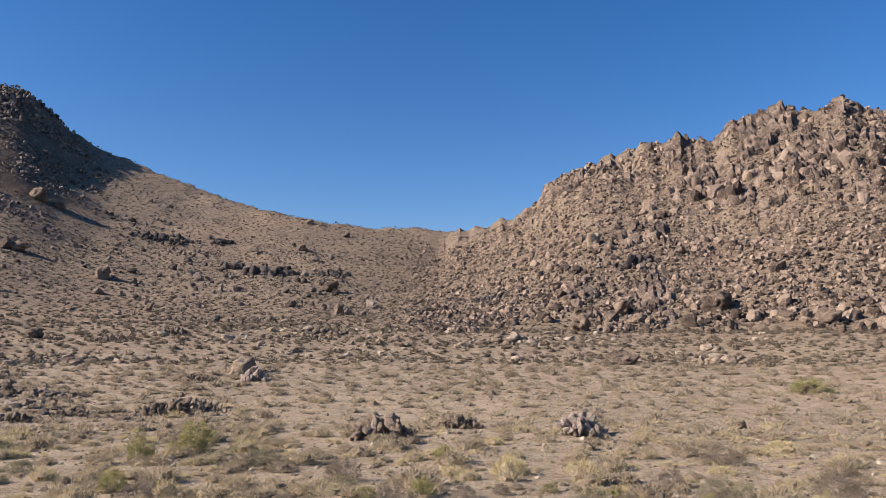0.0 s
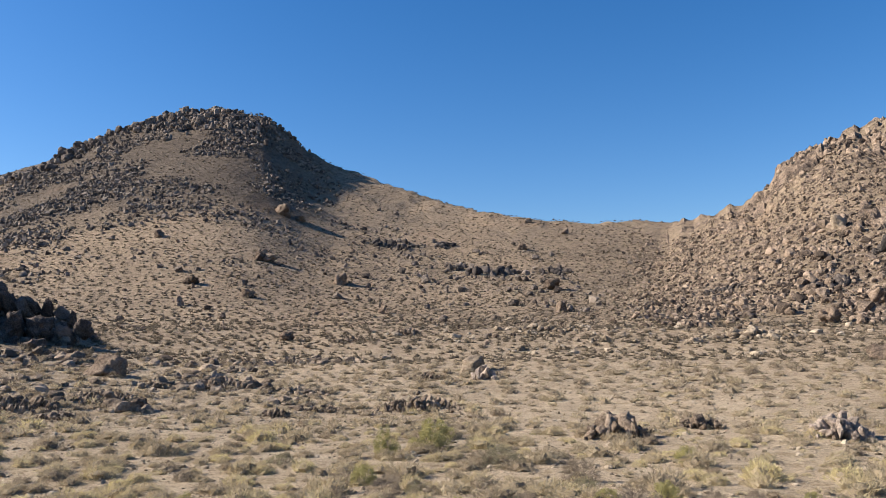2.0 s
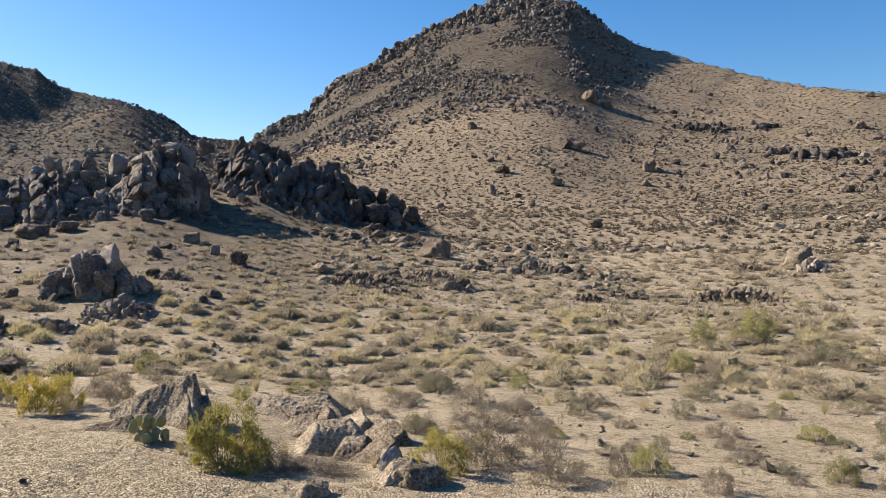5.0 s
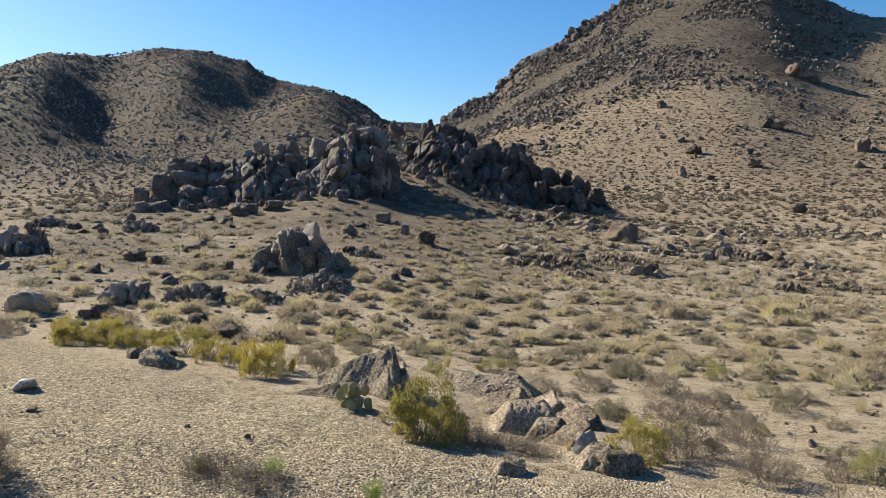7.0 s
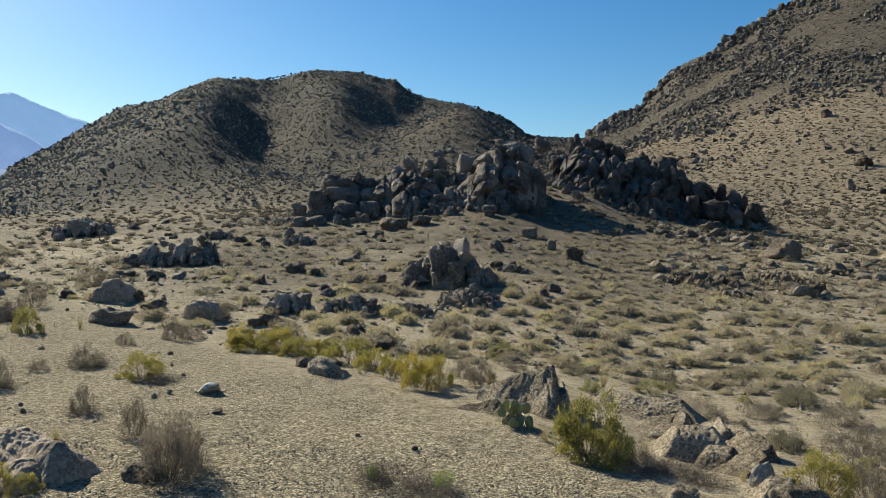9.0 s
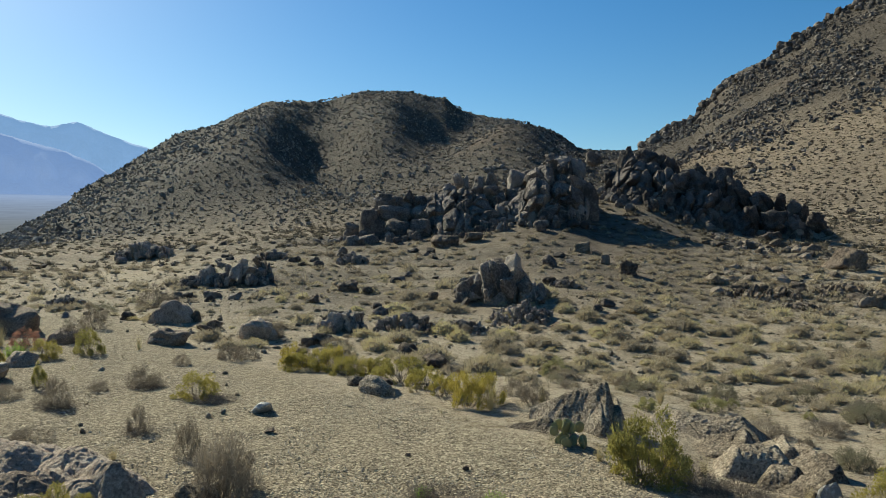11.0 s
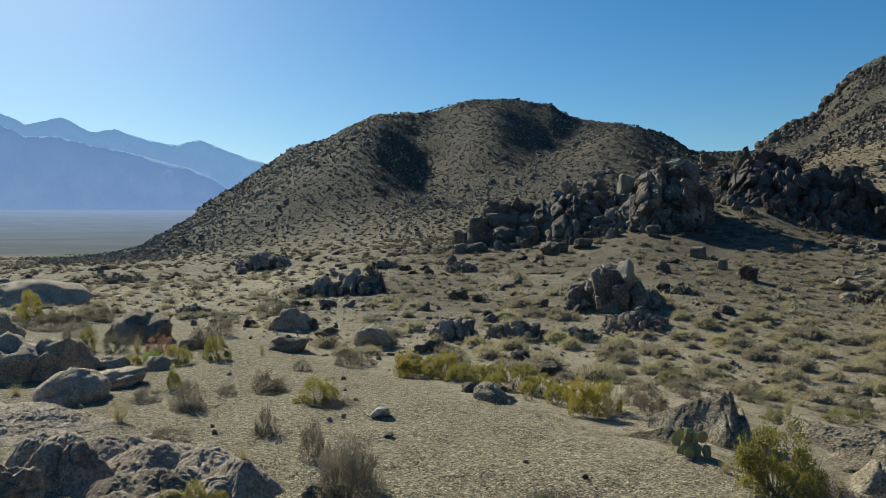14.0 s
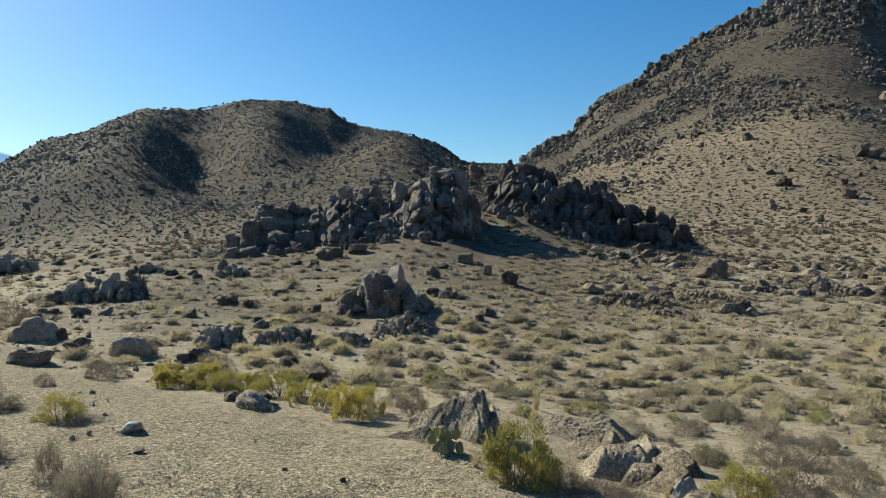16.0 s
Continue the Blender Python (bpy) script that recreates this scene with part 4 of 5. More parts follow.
def single(name, pool, rows, label, category, group, tilt=0.15):
    for az, r, w, h in rows:
        deep = 0.42 if pool in ("pillow", "dome") else 0.45 if pool in ("near", "pillow", "dome") else 0.25
        tagged(rock_at(name, pool, spot(az, r), w, h, None, tilt, deep, rng.uniform(0.75, 1.0)), label, category, group)


def outcrop(pool, az, r, w, h, label, name="rock_outcrop"):
    """A low outcrop: a heap of rocks along a line, higher in the middle."""
    base = spot(az, r)
    hub = new(name)
    hub.matrix_world = Matrix.Translation(base)
    bpy.context.view_layer.update()
    tagged(hub, label, "rock outcrop", "rock outcrops of the valley")
    n = int(min(56, 12 + 9 * w / max(h, 0.2)) * (2.2 if pool in ("broken", "jagged") else 1))
    k0 = 0.55 if r > 80 else 1.0
    side = Vector((math.cos(radians(az)), math.sin(radians(az)), 0))
    out = Vector((-math.sin(radians(az)), math.cos(radians(az)), 0))
    for k in range(n):
        u = rng.uniform(-1, 1)
        d = rng.normal(0, 0.22) * (w if r > 55 else min(w, 4))
        p = base + side * (u * w * 0.48) + out * d
        z = float(height(p.x, p.y)[0])
        hh = h * (0.35 + 0.65 * (1 - abs(u)) ** 0.6) * rng.uniform(0.22 if pool == "broken" else 0.32, 0.9) * (1.0 if abs(d) < 0.2 * w else 0.6) * k0 * (0.6 if pool == "pale" else 1)
        ww = min(hh * (rng.uniform(0.5, 1.3) if pool == "broken" else rng.uniform(1.4, 2.8) if pool == "pale" else rng.uniform(0.8, 1.6)), w * 0.5)
        if pool in ("broken", "jagged"):
            z, hh, ww = z + 0.35 * h * rng.uniform() * (1 - abs(u)), hh * (0.65 if pool == "broken" else 0.8), ww * (0.6 if pool == "broken" else 0.62)
        rock_at("rock", "ledge" if pool == "jagged" else pool, (p.x, p.y, z), ww, hh, hub, 0.5 if pool == "broken" else 0.3, 0.28, rng.uniform(0.7, 1.1))


single("boulder", "brown", [(28.4, 159.5, 4.21, 2.34), (29.8, 119.8, 2.61, 1.22), (24.2, 112.9, 1.96, 1.63), (21.2, 88.1, 1.14, 0.95), (27.9, 60.2, 1.04, 0.78), (8.2, 91.7, 1.19, 1.45), (8.9, 116.5, 2.36, 2.02), (10.4, 186.5, 1.64, 1.09), (7.8, 175.8, 1.54, 1.03), (10.9, 157.1, 1.83, 1.37), (-9.3, 72.2, 1.98, 1.35), (-12.2, 47, 1.68, 0.74), (-13.3, 77.7, 2.24, 1.12), (-25.5, 77.7, 2.13, 1.51), (-20.9, 79.4, 1.37, 1.26), (-18.6, 82.6, 2.68, 1.91), (-28.6, 75.2, 1.62, 1.19), (-27.8, 74.2, 0.96, 0.85), (-16.5, 76.9, 1.66, 1.11), (-7, 79, 0.91, 0.8), (-4.1, 85.2, 1.35, 0.98), (-12.2, 81.9, 1.77, 1.3)],
       "brown granite boulder resting on the desert slope", "boulder", "boulders on the slopes")
single("boulder", "brown", [(-22.9, 79.4, 1.95, 0.92), (-24.2, 78.9, 1.59, 1.02), (-19.6, 74.4, 1.29, 0.86), (36.8, 137.6, 1.6, 1.2), (27.2, 160.4, 2.81, 1.17), (30.6, 95.7, 1.38, 1.24), (35.3, 90, 1.17, 1.04), (33.4, 87, 0.75, 0.5), (29.4, 120.4, 2.44, 1.13), (34.5, 103, 1.94, 0.89), (10.9, 157, 1.83, 1.37), (39.2, 39.3, 1.63, 0.9), (41.5, 43.6, 1, 0.53), (53.3, 33.3, 0.71, 0.57), (37.4, 31, 0.66, 0.44), (66.1, 41.5, 1.01, 0.53), (64.2, 42.3, 1.03, 0.48), (54.9, 35.6, 0.61, 0.41), (58.8, 27.8, 0.51, 0.36), (73.2, 26.6, 0.68, 0.34), (71.4, 26.4, 0.52, 0.26), (66.5, 41.6, 1.37, 0.65)],
       "brown granite boulder resting on the desert slope", "boulder", "boulders on the slopes")
single("boulder", "brown", [(67.1, 24.4, 0.35, 0.24), (70.8, 10.7, 0.45, 0.18), (68.8, 16.1, 0.57, 0.23), (66.9, 14.4, 0.61, 0.24), (75.5, 23.9, 0.34, 0.24), (71.8, 25.9, 0.44, 0.26), (83.4, 20.3, 0.31, 0.23), (87.7, 20.9, 0.33, 0.18), (82.8, 18.6, 0.34, 0.13), (82.2, 18.9, 0.35, 0.21), (75.9, 16.8, 0.35, 0.19), (74.7, 17.1, 0.48, 0.24)],
       "brown granite boulder resting on the desert slope", "boulder", "boulders on the slopes")
single("boulder", "pale", [(-10.3, 108.1, 1.89, 1.73), (14.7, 41.7, 1.37, 0.84), (56.4, 39.1, 0.78, 0.56)],
       "pale tan weathered granite boulder", "boulder", "pale boulders")
single("rock", "near", [(40.2, 6.6, 0.4625, 0.1615), (71, 10.4, 0.525, 0.1615), (82.1, 6.5, 0.3375, 0.114), (72.3, 11, 0.2875, 0.114), (47.1, 6.3, 0.24, 0.1)],
       "coarse brown speckled granite rock at the clearing edge", "rock", "rocks round the clearing")
single("rock", "pillow", [(101.4, 6.2, 0.6, 0.606)],
       "rounded lump of brown granite bedrock in gravel", "rock", "bedrock lumps by the clearing")
single("boulder", "dome", [(103.3, 19.6, 1.11, 0.64), (101.8, 14.2, 1.49, 0.66), (99.2, 13.9, 1.16, 0.58), (98.5, 11.6, 1.01, 0.36), (95, 18.7, 1.71, 0.58), (96, 14.2, 0.71, 0.22), (93.6, 13.9, 0.49, 0.21), (101.5, 32.3, 3.91, 0.83), (103.5, 40.5, 2.61, 0.81), (85, 20.2, 1.08, 0.51), (85.1, 16.4, 0.9, 0.28), (79.1, 17.7, 0.89, 0.47), (91, 16.7, 0.7, 0.23), (96.1, 12.7, 0.97, 0.21)],
       "broad rounded granite boulder half buried beside the clearing", "boulder", "rounded boulders by the clearing")
single("stone", "white", [(42.2, 7.1, 0.19, 0.2), (78.5, 9.4, 0.29, 0.09)],
       "small whitish quartz stone on gravel", "stone", "white stones")
single("stone", "brown", [(77.9, 8.4, 0.1, 0.03), (64.7, 7, 0.05, 0.04), (68.6, 7.4, 0.06, 0.04), (27.7, 8.1, 0.19, 0.08), (2.2, 14.1, 0.34, 0.1), (-8.7, 17.1, 0.24, 0.1), (-19.5, 27.6, 0.51, 0.24)],
       "small dark stone lying on gravel", "stone", "loose stones")
WEDGE = {
    "ramp": [(0.05, 0.75, 1.2), (1.0, 0.1, 0), (2.1, -4.2, 0), (1.6, 0, -3.2)],
    "sheet": [(0.15, 0.5, 1.0), (0.95, 0.15, -0.1), (1.3, -2.4, 0), (1.5, 0, -2.6), (1.5, 2.6, 0.3)],
    "block": [(0.35, 1.1, 0.35), (1.0, 0, -0.2), (1.9, -3.4, 0.3), (1.7, 0, -3.0), (2.0, 0.2, 3.4)],
    "rib": [(1.25, 0, 0.2), (1.65, 2.9, 0.2), (1.65, -2.9, 0.1), (1.6, 0, -2.6), (1.55, 0.1, 2.5)],
    "lump": [(0.9, 0.1, 0.5), (1.6, 2.6, 0.4), (1.6, -2.6, 0.2), (1.5, 0, -2.6), (1.45, 0.1, 2.4)],
}


def wedge_rock(name, shape, az, r, w, h, deep, mat, turn=0.0):
    """A rough rock bounded above by slanting planes, its foot in the ground: u to the right, v away from the clearing."""
    side, out = np.array([math.cos(radians(az + turn)), math.sin(radians(az + turn))]), np.array([-math.sin(radians(az + turn)), math.cos(radians(az + turn))])
    mid = np.array([-math.sin(radians(az)), math.cos(radians(az))]) * r
    step = 0.011
    U, V = np.meshgrid(np.arange(-0.62, 0.62, step / w), np.arange(-0.62, 0.62, step / deep))
    nv, nu = U.shape
    U, V = U.ravel(), V.ravel()
    X, Y = mid[0] + U * w * side[0] + V * deep * out[0], mid[1] + U * w * side[1] + V * deep * out[1]
    wu, wv = U + 0.07 * fbm(X / 0.3, Y / 0.3, 3, 501), V + 0.07 * fbm(X / 0.3, Y / 0.3, 3, 511)
    planes = np.stack([a + b * wu + c * wv for a, b, c in WEDGE[shape]])
    low = planes.min(axis=0)
    soft = 0.2 if shape == "rib" else 0.05
    H = h * (low - soft * np.log(np.exp(-np.clip(planes - low, 0, 4) / soft).sum(axis=0)))
    pits = 0.03 * fbm(X / 0.22, Y / 0.22, 5, 521) + 0.007 * (0.2 - np.abs(fbm(X / 0.05, Y / 0.05, 2, 531))) + 0.018 * fbm(X / 0.03, Y / 0.03, 2, 541)
    crack = np.abs(fbm(X / 0.45 + 3 * H, Y / 0.45, 2, 551 + int(az)))
    H = H + np.clip(H / 0.08, 0, 1) * (pits - 0.03 * np.exp(-(crack / 0.012) ** 2))
    H = np.maximum(H, -0.1)
    F = np.stack([(np.arange(nv - 1)[:, None] * nu + np.arange(nu - 1)) + o for o in (0, 1, nu + 1, nu)], -1).reshape(-1, 4)
    F = F[(H[F] > -0.08).any(axis=1)]
    used, F2 = np.unique(F, return_inverse=True)
    Z = terrain(X, Y)[0] + H
    return new(name, mesh_from(name, np.stack([X, Y, Z], -1)[used], F2.reshape(F.shape), mat, True))


def wedge_group(name, rows, mat, label, category):
    hub = new(name)
    hub.matrix_world = Matrix.Translation(spot(*rows[0][1:3]))
    bpy.context.view_layer.update()
    tagged(hub, label, category, "rocks round the clearing")
    for shape, az, r, w, h, deep, turn in rows:
        ob = wedge_rock("slab", shape, az, r, w, h, deep, mat, turn)
        ob.parent = hub
        ob.matrix_parent_inverse = hub.matrix_world.inverted()


wedge_group("leaning_rock", [("ramp", 57.3, 8.9, 0.86, 0.84, 0.8, -6), ("ramp", 59.6, 8.45, 0.62, 0.26, 0.5, -4), ("block", 55.4, 9.1, 0.42, 0.46, 0.5, 10)], ROCK_NEAR,
            "leaning wedge of coarse brown granite at the clearing edge", "rock")
wedge_group("bedrock_outcrop", [("sheet", 48.4, 9.9, 1.15, 0.44, 1.2, 0), ("block", 48.0, 9.25, 0.72, 0.36, 0.55, -8), ("block", 45.2, 9.1, 0.55, 0.36, 0.5, 10), ("block", 43.8, 8.9, 0.5, 0.32, 0.45, 15),
                                ("block", 42.6, 8.6, 0.45, 0.28, 0.4, 20), ("lump", 45.9, 8.1, 0.62, 0.3, 0.46, 0), ("block", 43.2, 7.5, 0.46, 0.33, 0.34, 14), ("lump", 44.5, 7.75, 0.34, 0.2, 0.3, -10), ("lump", 41.2, 6.6, 0.3, 0.18, 0.24, 0)], ROCK_NEAR,
            "mass of coarse brown granite bedrock beside the clearing", "rock outcrop")
RIBS = [(100, 8, 0.336, 0.3096), (98.8, 7.6, 0.3465, 0.3456), (97.3, 7.5, 0.3885, 0.36), (96.6, 7.5, 0.315, 0.1872), (95.9, 8.1, 0.5355, 0.2232), (93, 7.6, 0.5985, 0.252), (94.9, 7, 0.3675, 0.1584), (92.8, 7, 0.462, 0.1656), (90.8, 7.1, 0.3255, 0.1512), (88.8, 6.7, 0.378, 0.1728), (89.7, 7.4, 0.5775, 0.1944), (87.2, 6.7, 0.3045, 0.2808), (94.6, 8.2, 0.4935, 0.1872), (91.4, 8, 0.357, 0.1296), (86.2, 6.8, 0.252, 0.1512), (91.7, 6.6, 0.3045, 0.108), (94.8, 6.7, 0.3045, 0.108), (98.2, 8.6, 0.4515, 0.1944), (101.3, 10, 1.2495, 0.2088), (102.6, 11, 0.5145, 0.1224), (98.7, 10, 0.4515, 0.1296), (99.5, 9.1, 0.399, 0.1368), (94, 7.5, 0.4305, 0.1512), (88, 7.1, 0.3045, 0.1728)]
wedge_group("ribbed_bedrock", [("rib", az, r + 0.25 * w, 1.08 * w, 0.78 * h, 1.25 * w, 24) for az, r, w, h in RIBS], ROCK_BROWN,
            "ribbed swells of brown granite bedrock rising out of gravel", "rock outcrop")
for row in [(5.1, 22.4, 2, 0.99), (-0.6, 25.3, 1.45, 0.58), (18.6, 30.9, 3.31, 0.75), (17.8, 39.4, 1.7, 0.51), (25.2, 30.9, 1.55, 0.35), (28.4, 29.8, 1.28, 0.43), (23.2, 58.5, 3.99, 0.55), (19.5, 63.7, 2.75, 0.82), (44.7, 31, 3.31, 0.57), (39.4, 32.8, 2.8, 0.61), (32.5, 37.3, 3.19, 0.59), (42.2, 29, 1.24, 0.37)]:
    outcrop("broken", *row, "low broken brown granite outcrop in the valley")
for row in [(-8.9, 23.5, 1.55, 0.74), (13.9, 38.7, 1.11, 0.83), (62.4, 24, 2.6, 1.55), (73.4, 18.9, 1.12, 0.61), (68.9, 19.5, 1.54, 0.5), (64.7, 19.6, 0.89, 0.39), (80.5, 31, 2.12, 1.06), (79.1, 31.3, 0.67, 1.43), (83.1, 31.2, 1.87, 0.76), (60.7, 21.1, 1.79, 0.48), (57.6, 27.5, 1.17, 0.39), (72.9, 36.6, 1.56, 0.63), (79, 19.7, 0.56, 0.22), (87.2, 55.1, 3.75, 1.26), (96.2, 48.3, 2.77, 0.55), (91.6, 26.8, 1.14, 0.27), (78.7, 39.6, 1.7, 0.57)]:
    outcrop("jagged", *row, "low outcrop of dark grey weathered granite")
for row in [(12.9, 84.4, 8.52, 1.22), (-4.1, 61, 7.01, 1.05), (-0.8, 56, 1.37, 0.72), (-18.8, 48.2, 3.8, 0.76), (9.3, 65.5, 5.65, 0.66), (25.8, 48.7, 4.19, 0.49), (27.6, 36.1, 2.85, 0.41), (35.7, 36.6, 3.13, 0.57), (37.8, 31, 1.33, 0.49)]:
    outcrop("pale", *row, "flat ledge of pale weathered granite")
for row in [(13.8, 130.7, 14.21, 3.41), (8.6, 132.5, 5.76, 2.5), (20.4, 156, 13.63, 2.5), (16.5, 157.8, 4.59, 2.53), (-13.2, 98, 4.26, 3.69), (-9.8, 88.6, 5.11, 1.92), (-2.9, 96.6, 4.88, 1.53)]:
    outcrop("dark", *row, "pile of dark talus boulders on the hillside")


def scatter_boulders(n, az0, az1, r0, r1, lo, hi, pool, label, group):
    for _ in range(n):
        w = rng.uniform(lo, hi) ** 1.0 * rng.uniform(0.6, 1.0)
        tagged(rock_at("boulder", pool, spot(rng.uniform(az0, az1), rng.uniform(r0, r1)), w, w * rng.uniform(0.55, 0.85), None, 0.2, 0.25, rng.uniform(0.7, 1.0)), label, "boulder", group)


scatter_boulders(85, -34, 5, 66, 96, 0.4, 1.2, "brown", "brown granite boulder at the foot of the steep hill", "boulders at the hill foot")
scatter_boulders(40, 6, 48, 75, 170, 0.4, 1.1, "brown", "brown granite boulder lying on the bare slope", "boulders on the slopes")
scatter_boulders(14, 50, 100, 22, 60, 0.3, 0.8, "rounded", "grey granite boulder half buried in sand", "boulders on the sandy rise")


# ---- the two-part outcrop in the middle of the basin ----
def crag_mesh(c, r0, front, lean_joint, tall_joint, mat):
    """The solid core of an outcrop: a rock face split by joints into rounded blocks, with its top and back."""
    azs = np.arange(c[0, 0] - 0.2, c[-1, 0] + 0.2, 0.085)
    el = np.interp(azs, c[:, 0], c[:, 1])
    jag = cells(azs * 1.3, azs * 0, 611)[2] - 0.5
    top = EYE + r0 * np.tan(np.radians(el + 0.35 * jag * np.clip(el, 0, 1))) - 0.55
    base0 = floor_height(azs, np.full_like(azs, r0))
    tall = np.maximum(top - base0, 0.0)
    foot_r = r0 - front * 1.3 * np.clip(tall / 3.2, 0.1, 1.25)
    fx, fy = -foot_r * np.sin(np.radians(azs)), foot_r * np.cos(np.radians(azs))
    foot_z = np.minimum(terrain(fx, fy)[0], top) - 0.35
    t = np.linspace(0, 1, 105)[:, None]
    R, Z = foot_r + (r0 - foot_r) * t ** 1.25, foot_z + (top - foot_z) * t ** 0.9
    A = np.broadcast_to(azs, R.shape)
    S = np.radians(A) * r0
    P, Q = S + lean_joint * Z, Z + 0.35 * (R - r0)
    wp, wq = P + 0.55 * fbm(P / 1.4, Q / 1.4, 3, 621), Q + 0.7 * fbm(P / 1.4, Q / 1.4, 3, 631)
    d1, g1, a1, _ = cells(wp / 2.1, wq / (2.1 * tall_joint), 641)
    d2, g2, a2, _ = cells(wp / 0.95, wq / (0.95 * tall_joint), 651)
    d3, g3, a3, _ = cells(wp / 0.42, wq / 0.42, 661)
    puff = (1.5 * (a1 - 0.35) + 0.45 * np.sqrt(np.clip(1 - (d1 / 0.8) ** 2, 0, 1)) - 0.55 * np.exp(-(g1 / 0.1) ** 2)
            + 0.6 * (a2 - 0.5) + 0.3 * np.sqrt(np.clip(1 - (d2 / 0.8) ** 2, 0, 1)) - 0.25 * np.exp(-(g2 / 0.12) ** 2)
            + 0.2 * (a3 - 0.5) + 0.1 * fbm(P / 0.25, Q / 0.25, 3, 671))
    puff = puff * np.clip(tall / 1.6, 0.05, 1)
    R, Z = R - 0.85 * puff, Z + 0.5 * puff * t ** 0.5
    rows = [np.stack([-R * np.sin(np.radians(A)), R * np.cos(np.radians(A)), Z], -1)]
    for k, (dr, dz) in enumerate(((0.5, 0.1), (1.3, 0.35), (2.4, 0.7), (3.8, 1.1))):
        rr, zz = R[-1] + dr, Z[-1] - dz * np.maximum(tall, 0.4) + 0.3 * fbm(S[-1] / 0.8, S[-1] * 0 + k, 3, 681)
        rows.append(np.stack([-rr * np.sin(np.radians(azs)), rr * np.cos(np.radians(azs)), zz], -1)[None])
    V = np.concatenate(rows)
    nr, na = V.shape[:2]
    i, j = np.meshgrid(np.arange(nr - 1), np.arange(na - 1), indexing='ij')
    F = np.stack([i * na + j, (i + 1) * na + j, (i + 1) * na + j + 1, i * na + j + 1], -1).reshape(-1, 4)
    return mesh_from("crag", V.reshape(-1, 3), F, mat, False)


def great_outcrop(tops, r0, front, pools, n, size, tall, lean, slant, lean_joint, tall_joint, blocks, label):
    """Boulders heaped on a mound, large where it is high and small at its foot."""
    c = np.array(sorted(tops), float)
    hub = new("great_rock_outcrop")
    hub.matrix_world = Matrix.Translation(spot(float(c[:, 0].mean()), r0))
    bpy.context.view_layer.update()
    tagged(hub, label, "rock outcrop", "the great outcrop")
    crag = new("crag", crag_mesh(c, r0, front, lean_joint, tall_joint, ROCK_GREY if "rounded" in pools else ROCK_VARNISH))
    crag.parent = hub
    crag.matrix_parent_inverse = hub.matrix_world.inverted()
    for az, r, z, w, h in blocks:
        ob = new("boulder", POOL[pools[int(rng.integers(len(pools)))]][int(rng.integers(12))])
        ob.matrix_world = Matrix.Translation((-r * math.sin(radians(az)), r * math.cos(radians(az)), z - 0.06 * h)) \
            @ pose(0, 0, 0, rng.normal(0, 9), rng.normal(0, 9) - slant, az + rng.normal(0, 25)) @ Matrix.Diagonal((w * 0.55, w * rng.uniform(0.45, 0.65), h * 0.58, 1))
        ob.parent = hub
        ob.matrix_parent_inverse = hub.matrix_world.inverted()
    tries = n * 50
    az, r = rng.uniform(c[0, 0], c[-1, 0], tries), r0 + rng.uniform(-1.55, 0.3, tries) * front
    up = mound(az, r, tops, r0, front, 5)
    px, py = -r * np.sin(np.radians(az)), r * np.cos(np.radians(az))
    pz = height(px, py)
    taken = np.zeros((0, 3))
    for k in range(tries):
        done = len(taken) / n
        if done >= 1:
            break
        # the largest first, each kept clear of the others of its size
        w = size * (rng.uniform(0.8, 1.15) if done < 0.15 else rng.uniform(0.3, 0.75))
        if up[k] < 0.7 * w - 0.1 or up[k] > 1.1 + 0.5 * (k % 3):
            continue
        clear = (px[k] - taken[:, 0]) ** 2 + (py[k] - taken[:, 1]) ** 2 > (0.33 * (w + taken[:, 2])) ** 2
        if not (clear | (taken[:, 2] > 2.2 * w)).all():
            continue
        taken = np.vstack([taken, (px[k], py[k], w)])
        rock_at("boulder", pools[int(rng.integers(len(pools)))], (px[k], py[k], pz[k]), w, w * rng.uniform(0.75, 1.1) * tall, hub, lean, 0.36, rng.uniform(0.75, 1.1))


# the large blocks: bearing, distance, height of the middle, width, height
BLOCKS_WEST = [(57.2, 50.3, 6.05, 2.01, 2.01), (58.7, 49.6, 5.29, 1.14, 1.14), (59.9, 49.4, 5.02, 1.36, 2.27), (57.5, 47.0, 3.19, 2.74, 3.32), (56.1, 48.0, 3.82, 1.33, 3.68), (60.3, 47.8, 3.6, 1.91, 1.91), (62.4, 46.7, 2.96, 1.72, 1.29), (55.9, 45.2, 2.33, 1.11, 1.25), (69.9, 48.0, 3.57, 2.21, 1.33), (69.6, 46.3, 2.61, 1.99, 1.28), (70.3, 48.8, 4.32, 1.95, 1.35), (71.6, 46.7, 2.79, 1.58, 1.86), (68.9, 49.1, 4.63, 0.83, 0.83), (68.0, 48.8, 4.38, 0.72, 0.72), (67.0, 48.8, 4.4, 1.12, 1.12), (65.3, 50.2, 5.73, 0.65, 0.96), (64.7, 50.1, 5.62, 0.46, 0.85), (63.8, 50.0, 5.6, 0.8, 0.85), (62.9, 50.1, 5.67, 0.95, 0.85), (61.1, 50.0, 5.65, 1.46, 1.46)]
